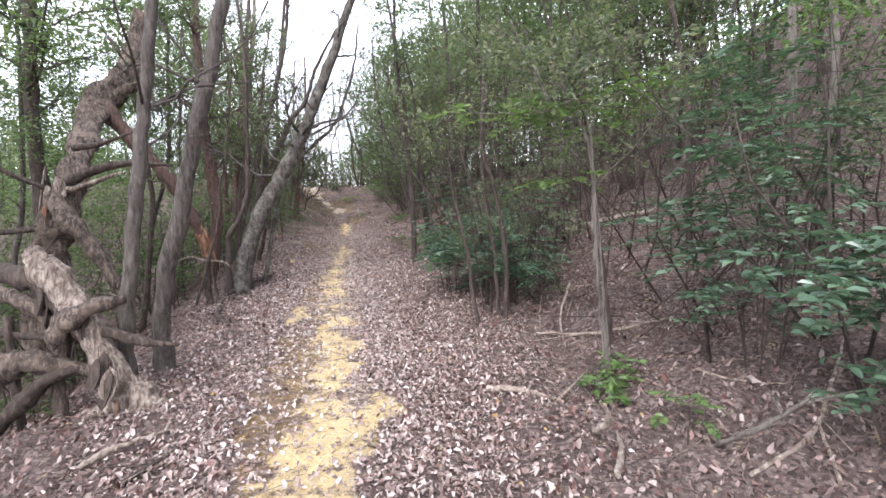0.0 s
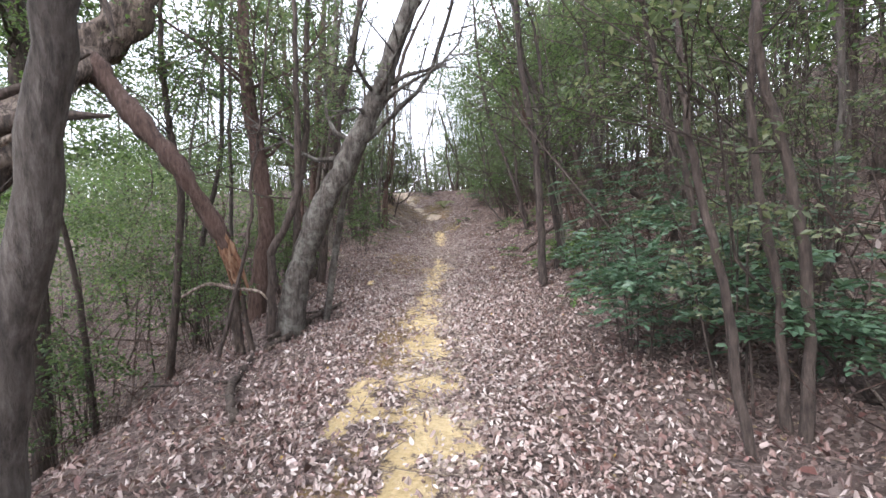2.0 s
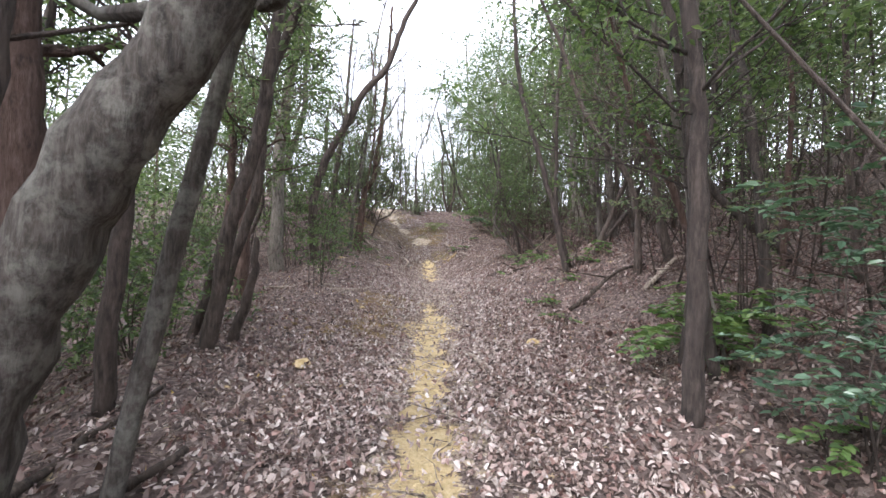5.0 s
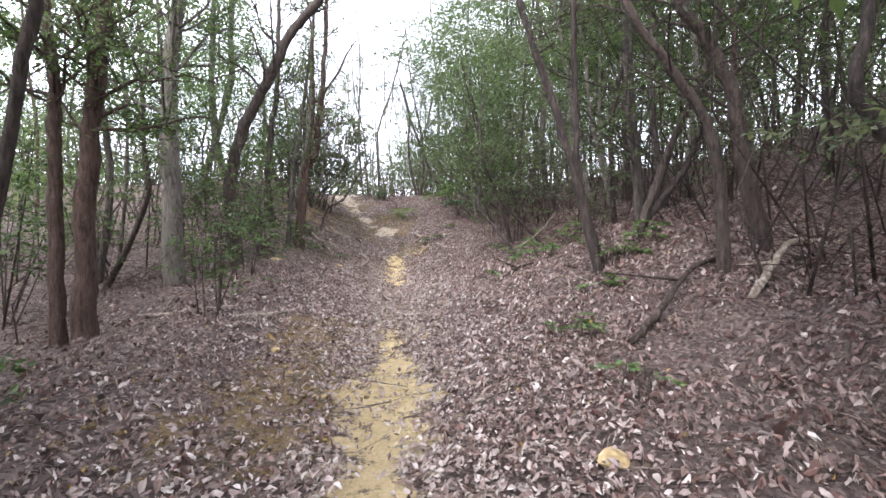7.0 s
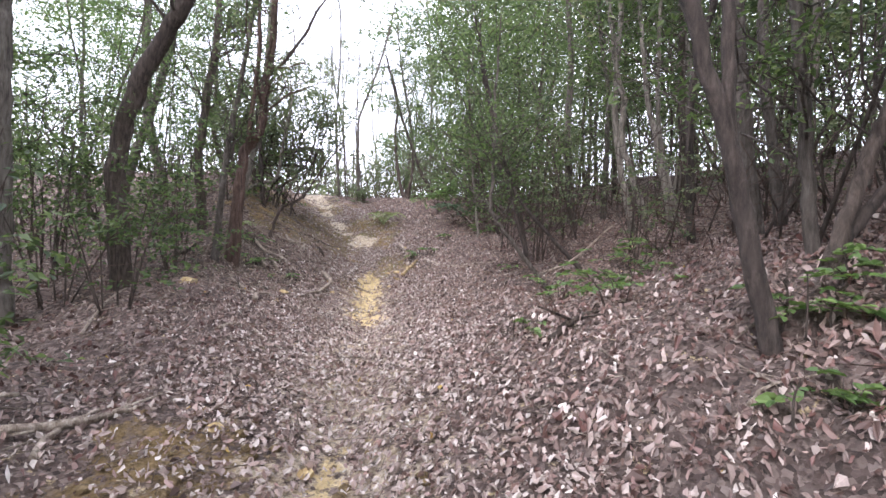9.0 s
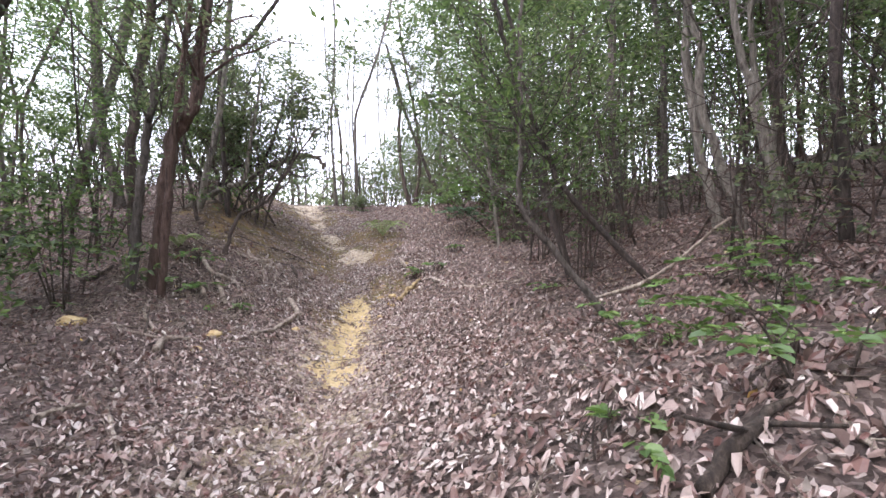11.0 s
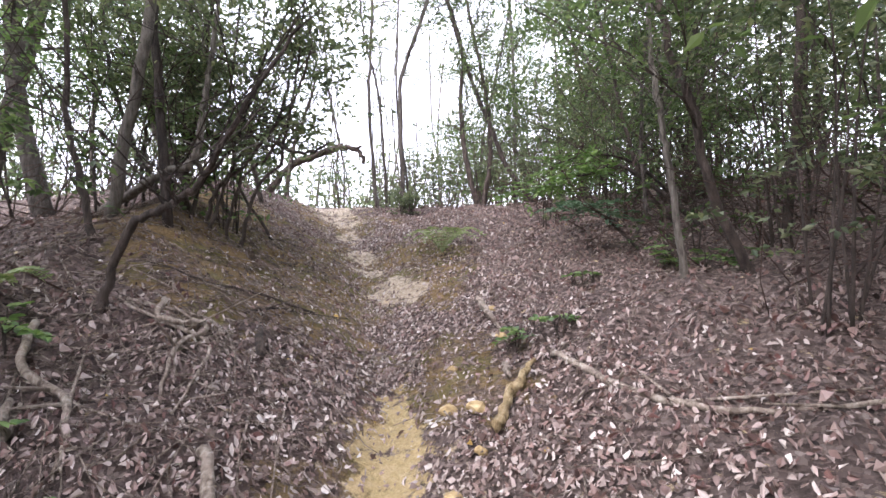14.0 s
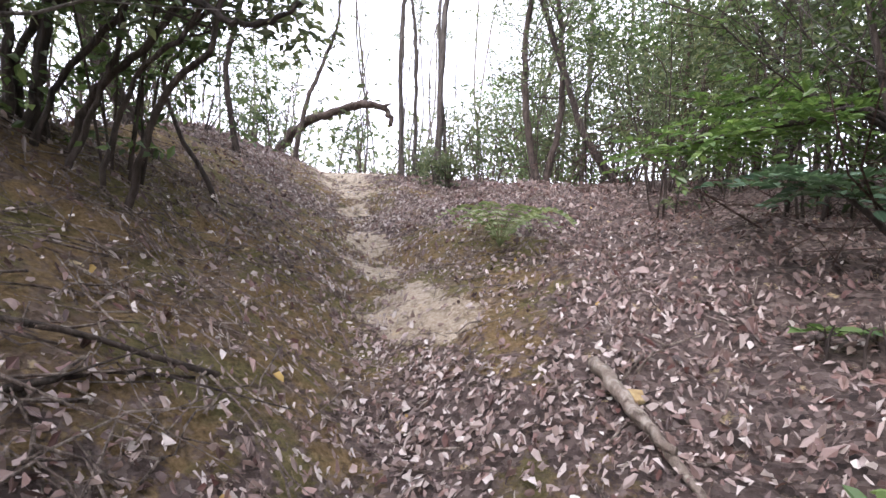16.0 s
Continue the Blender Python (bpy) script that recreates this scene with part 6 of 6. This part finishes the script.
for near, far_off, count, per, size, spread in ((0, 6, 7, 30, 0.075, 0.22), (6, 9, 7, 24, 0.1, 0.27), (9, 14, 7, 20, 0.14, 0.34), (14, 70, 7, 15, 0.2, 0.45)):
    sel = (su >= near) & (su < far_off)
    hang(("dull", "green", "dull", "dull"), sx[sel], sy[sel], sz[sel], count, 1.9, per, size, 0.35, spread)
n_bough = 420
sy = rng.uniform(3, 33, n_bough)
side = np.where(rng.random(n_bough) < 0.52, -1, 1)
su = 3.6 + rng.gamma(2.0, 1.7, n_bough) + np.where((side < 0) & (sy < 19), 1.0, 0.0)
sx = trail_x(sy) + side * su
clear = (sy > 27.5) & (su < 3.5) | (side > 0) & (sy < 21.5) & (su < 4.4)
sx, sy = sx[~clear], sy[~clear]
hang(("green", "light", "green"), sx, sy, height(sx, sy) + 1.3 + rng.gamma(3.0, 1.1, len(sx)), 6, 1.6, 30, 0.075)
n_bough = 190
sy = rng.uniform(2, 14, n_bough)
sx = trail_x(sy) - 4.4 - rng.gamma(2.0, 2.2, n_bough)
hang(("green", "light", "green"), sx, sy, 1.0 + rng.gamma(3.6, 0.9, n_bough), 6, 1.6, 32, 0.075)
n_bough = 190
sy = rng.uniform(4, 22, n_bough)
sx = trail_x(sy) - rng.uniform(6.0, 14, n_bough)
hang(("dull", "green", "dull", "light"), sx, sy, height(sx, sy) + rng.uniform(0.2, 3.6, n_bough), 6, 1.8, 22, 0.1, 0.45, 0.32)
n_bough = 300
sy = rng.uniform(2, 40, n_bough)
sx = trail_x(sy) - 9.5 - rng.gamma(2.0, 4.0, n_bough)
hang(("dull", "green", "dull"), sx, sy, height(sx, sy) + rng.uniform(0.2, 4.2, n_bough), 7, 2.4, 11, 0.22, 0.45, 0.45)
n_bough = 200
sy = rng.uniform(21, 37, n_bough)
sx = rng.uniform(2, 15, n_bough)
hang(("dull", "green", "dull"), sx, sy, height(sx, sy) + rng.uniform(1, 8, n_bough), 7, 2.2, 12, 0.18, 0.4, 0.4)
# tall canopy on the hillside
n_bough = 500
sy = rng.uniform(10, 40, n_bough)
sx = trail_x(sy) + 6.5 + rng.gamma(2.0, 4.0, n_bough)
keep = (sy < 29) | (sx > trail_x(sy) + 9)
sx, sy = sx[keep], sy[keep]
hang(("dull", "green"), sx, sy, height(sx, sy) + rng.uniform(2.5, 9, len(sx)), 7, 2.4, 11, 0.22, 0.4, 0.42)
# dark evergreen boughs over the shaded bank below the crest
n_bough = 70
sy = rng.uniform(22.5, 30, n_bough)
sx = trail_x(sy) + rng.uniform(2.4, 6.5, n_bough)
hang(("green", "green", "dull"), sx, sy, height(sx, sy) + rng.uniform(1.6, 5.5, n_bough), 6, 1.6, 32, 0.07)
# boughs over both sides of the trail, the lane itself open to the sky
# added mostly above the view, so the banks get less sky light
n_bough = 290
sy = rng.uniform(1, 33, n_bough)
side = np.where(rng.random(n_bough) < 0.64, 1, -1)
sx = trail_x(sy) + np.where(side > 0, rng.uniform(2.6, 9.0, n_bough), -rng.uniform(3.6, 9.0, n_bough))
hang(("green", "dull"), sx, sy, height(sx, sy) + rng.uniform(5.5, 9.5, n_bough), 7, 2.2, 12, 0.18, 0.4, 0.4)
# further boughs added to hold sky light off the right bank
n_bough = 270
sy = rng.uniform(9, 32, n_bough)
sx = trail_x(sy) + rng.uniform(0, 5.0, n_bough) + np.where(sy > 22, 3.0, 3.6)
hang(("green", "dull", "green"), sx, sy, height(sx, sy) + rng.uniform(4.2, 8.2, n_bough), 7, 1.9, 20, 0.115, 0.4, 0.32)
# undergrowth behind the brow of the bank
n_bough = 190
sy = rng.uniform(27, 40, n_bough)
sx = rng.uniform(-2.5, 14, n_bough)
hang(("dull", "green", "dull"), sx, sy, height(sx, sy) + rng.uniform(0.3, 4.5, n_bough), 7, 2.0, 18, 0.13, 0.4, 0.34)
n_bough = 110
sy = rng.uniform(31, 39, n_bough)
sx = rng.uniform(-5.5, 0.5, n_bough) - (sy - 31) * 0.25
hang(("dull", "dull", "light"), sx, sy, height(sx, sy) + rng.uniform(0.2, 3.2, n_bough), 6, 1.6, 18, 0.1, 0.4, 0.3)
# leafy crowns over the low side near the crest
n_bough = 130
sy = rng.uniform(20.5, 31, n_bough)
sx = trail_x(sy) - rng.uniform(2.6, 7.5, n_bough)
hang(("green", "light", "green", "dull"), sx, sy, height(sx, sy) + rng.uniform(1.7, 5.5, n_bough), 6, 1.5, 28, 0.07)
# thin sprays of the trees on the crest
n_bough = 110
sy = rng.uniform(29.5, 42, n_bough)
sx = -8.0 - (sy - 30) * 0.55 + rng.uniform(-5, 5.5, n_bough)
hang(("dull",), sx, sy, height(sx, sy) + rng.uniform(1.2, 8, n_bough), 5, 1.6, 9, 0.085, 0.5, 0.3)
n_bough = 200
sy = rng.uniform(5, 30, n_bough)
side = np.where(rng.random(n_bough) < 0.66, 1, -1)
sx = trail_x(sy) + np.where(side > 0, rng.uniform(2.2, 6.0, n_bough), -rng.uniform(3.2, 6.0, n_bough))
hang(("green", "dull", "green"), sx, sy, height(sx, sy) + 3.0 + rng.uniform(0, 4.0, n_bough), 6, 1.7, 32, 0.07)
tagged(part("understorey_leaves", under["dull"].mesh("understorey_leaves", False), DULL), "loose dull green leaf sprays of the undergrowth and of added overhead boughs", "undergrowth", kind="stuff")
tagged(part("mid_storey_leaves", under["green"].mesh("mid_storey_leaves", False), EVERGREEN), "green leaf sprays between the trunks and in shading boughs added overhead", "undergrowth", kind="stuff")
# the lighter green paints sunlight onto a share of the hanging sprays
tagged(part("sunlit_leaves", under["light"].mesh("sunlit_leaves", False), FRESH), "leaf sprays coloured lighter green as if sunlit, hanging between the trunks", "undergrowth", kind="stuff")

far = Soup()
far_leaf = Soup()
for _ in range(1100):
    a = rng.uniform(-0.2, 1.2) * np.pi
    d = rng.uniform(24, 70)
    x, y = -4 + math.cos(a) * d, 15 + math.sin(a) * d
    gap = y > 30 and abs(x + 8.5 + (y - 30) * 0.55) < 6 + (y - 30) * 0.35
    z = float(height(x, y)) * (1 - min(max((d - 45) / 120, 0), 1)) - 0.1
    tall = rng.uniform(2.5, 5) if gap else rng.uniform(6, 10) if x > -12 else rng.uniform(2.5, 6)
    lean = rng.normal(0, 0.6, 2)
    tube(far, [(x, y, z), (x + lean[0] * 0.4, y + lean[1] * 0.4, z + tall * 0.5), (x + lean[0], y + lean[1], z + tall)], [rng.uniform(0.035, 0.085), 0.012], 5, 0.05)
    for _k in range(6):
        h = rng.uniform(0.45, 0.97)
        p = np.array([x + lean[0] * h, y + lean[1] * h, z + tall * h])
        v = rng.normal(0, 0.6, 3) + (0, 0, 0.7)
        tube(far, [p, p + v * 0.7, p + v * 1.3 + rng.normal(0, 0.25, 3)], [0.03, 0.008], 3, 0)
    n = rng.integers(25, 65) + (35 if x < -12 or gap else 0)
    leaves(far_leaf, np.array([x, y, z + tall * 0.5]) + rng.normal(0, 1, (n, 3)) * (1.4, 1.4, tall * 0.27), 0.31, 0.5)
tagged(part("far_woods", far.mesh("far_woods"), BARK["brown"]), "far crowded trunks of the woods", "woods", kind="stuff")
tagged(part("far_foliage", far_leaf.mesh("far_foliage", False), DULL), "far green foliage of the woods", "woods", kind="stuff")

# ---- dead leaves and twigs on the ground ----
LEAF_SHAPE = np.array([(-0.5, 0.04, 0.12), (-0.28, 0.2, 0.2), (-0.2, -0.17, 0.26), (0.2, 0.16, 0.24), (0.3, -0.19, 0.14), (0.5, -0.06, 0.16), (0.02, 0.02, -0.04)])
LEAF_FACES = [(0, 2, 6), (0, 6, 1), (1, 6, 3), (2, 4, 6), (3, 6, 5), (6, 4, 5)]
PLAIN_SHAPE = np.array([(-0.5, 0.02, 0.02), (-0.2, 0.24, 0.17), (0.24, 0.2, 0.24), (0.5, -0.02, 0.1), (0.18, -0.24, 0.2), (-0.26, -0.2, 0.12)])
PLAIN_FACES = [(0, 3, 2, 1), (0, 5, 4, 3)]


# a bare hollow in the bank
BARE = [(-0.1, 15.1, 0.5, 0.3), (-0.7, 14.7, 0.3, 0.2)]


def litter(name, n, reach, size, y0, y1, mat, label, skip=0.72, shape=PLAIN_SHAPE, faces=PLAIN_FACES, hollow=0.0, shift=0.0):
    y = rng.uniform(y0, y1, n)
    x = trail_x(y) + shift + rng.normal(0, 1, n) * reach
    inside = np.abs(x - trail_x(y)) > hollow * rng.uniform(0.3, 1.4, n)
    x, y = x[inside], y[inside]
    n = len(x)
    bare = np.maximum(np.maximum(cover(x, y, SAND), cover(x, y, GRIT)), np.maximum(cover(x, y, CLAY) * 0.8, cover(x, y, BARE)))
    keep = rng.random(n) > bare * skip
    x, y = x[keep], y[keep]
    n = len(x)
    s = size * (0.4 + np.minimum(rng.gamma(2.2, 0.26, n), 1.0)) * np.where(y > 19, 0.85, 1.0)
    yaw, tip, rollv = rng.random(n) * 2 * np.pi, rng.normal(0, 0.55, n), rng.normal(0, 0.8, n)
    curl = rng.uniform(-1.2, 2.6, n)
    v = np.repeat(shape[None], n, 0).copy()
    v[:, :, 1] *= rng.uniform(0.65, 1.25, n)[:, None]
    v[:, :, 2] *= curl[:, None]
    v += rng.normal(0, 1, v.shape) * (0.1, 0.075, 0.1)
    v *= s[:, None, None]
    cr, sr, ct, st, cy, sy = np.cos(rollv)[:, None], np.sin(rollv)[:, None], np.cos(tip)[:, None], np.sin(tip)[:, None], np.cos(yaw)[:, None], np.sin(yaw)[:, None]
    X, Y, Z = v[..., 0], v[..., 1] * cr - v[..., 2] * sr, v[..., 1] * sr + v[..., 2] * cr
    X, Z = X * ct - Z * st, X * st + Z * ct
    X, Y = X * cy - Y * sy, X * sy + Y * cy
    wx, wy = X + x[:, None], Y + y[:, None]
    base = height(wx, wy)
    low = Z.min(1)
    wz = base + Z - low[:, None] * 0.75 + rng.uniform(0.004, 0.035, n)[:, None]
    verts = np.stack([wx, wy, wz], -1).reshape(-1, 3)
    f = (np.arange(n)[:, None, None] * len(shape) + np.array(faces)[None]).reshape(-1, len(faces[0]))
    ob = part(name, mesh_from(name, verts.tolist(), f.tolist(), False), mat)
    tagged(ob, label, "leaf litter", kind="stuff")


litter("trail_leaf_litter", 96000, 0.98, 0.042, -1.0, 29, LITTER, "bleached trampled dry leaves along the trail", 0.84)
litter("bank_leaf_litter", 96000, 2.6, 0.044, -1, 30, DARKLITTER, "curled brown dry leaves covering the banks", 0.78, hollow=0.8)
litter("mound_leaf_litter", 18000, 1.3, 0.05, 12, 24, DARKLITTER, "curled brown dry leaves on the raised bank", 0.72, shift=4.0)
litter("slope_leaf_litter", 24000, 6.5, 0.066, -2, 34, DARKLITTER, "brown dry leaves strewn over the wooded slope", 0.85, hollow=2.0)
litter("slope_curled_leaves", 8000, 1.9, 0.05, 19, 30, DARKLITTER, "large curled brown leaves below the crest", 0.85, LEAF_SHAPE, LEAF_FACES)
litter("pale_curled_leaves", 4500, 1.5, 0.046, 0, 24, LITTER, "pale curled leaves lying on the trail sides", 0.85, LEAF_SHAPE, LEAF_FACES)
litter("yellow_leaves", 300, 1.8, 0.042, 0, 28, YELLOWLEAF, "scattered yellow dead leaves on the brown litter")

twigs = Soup()
for k in range(2300):
    y = rng.uniform(0, 29)
    x = float(trail_x(y)) + rng.normal(0, 2.8)
    if k % 3 == 0:
        y = rng.uniform(20.5, 26)
        x = float(trail_x(y)) - rng.uniform(0.7, 2.8)
    a, ln = rng.random() * 2 * np.pi, 0.08 + rng.gamma(1.6, 0.16)
    pts = []
    for k in (0, 0.4, 0.7, 1):
        px, py = x + math.cos(a) * ln * k + rng.normal(0, 0.02), y + math.sin(a) * ln * k + rng.normal(0, 0.02)
        pts.append((px, py, ground_z(px, py) + 0.03 + 0.02 * rng.random()))
    tube(twigs, pts, [rng.uniform(0.003, 0.008), 0.002], 4, 0.05)
tagged(part("fallen_twigs", twigs.mesh("fallen_twigs"), DEADWOOD), "thin dry twigs scattered over dead leaves", "twigs", kind="stuff")

# single large leaves nearest to the trail
single = []
for k in range(6):
    shape = LEAF_SHAPE * (1, rng.uniform(0.7, 1.1), rng.uniform(0.6, 1.8)) * 0.05
    single.append(mesh_from("fallen_leaf", shape.tolist(), LEAF_FACES, False))
    single[-1].materials.append(LITTER)
for k in range(280):
    y = rng.uniform(1.5, 27)
    x = float(trail_x(y)) + rng.normal(0.2, 0.9)
    ob = new("fallen_leaf", single[k % 6])
    ob.parent = ground
    ob.matrix_basis = pose(x, y, ground_z(x, y) + 0.035, rng.uniform(-18, 18), rng.uniform(-18, 18), rng.uniform(0, 360))
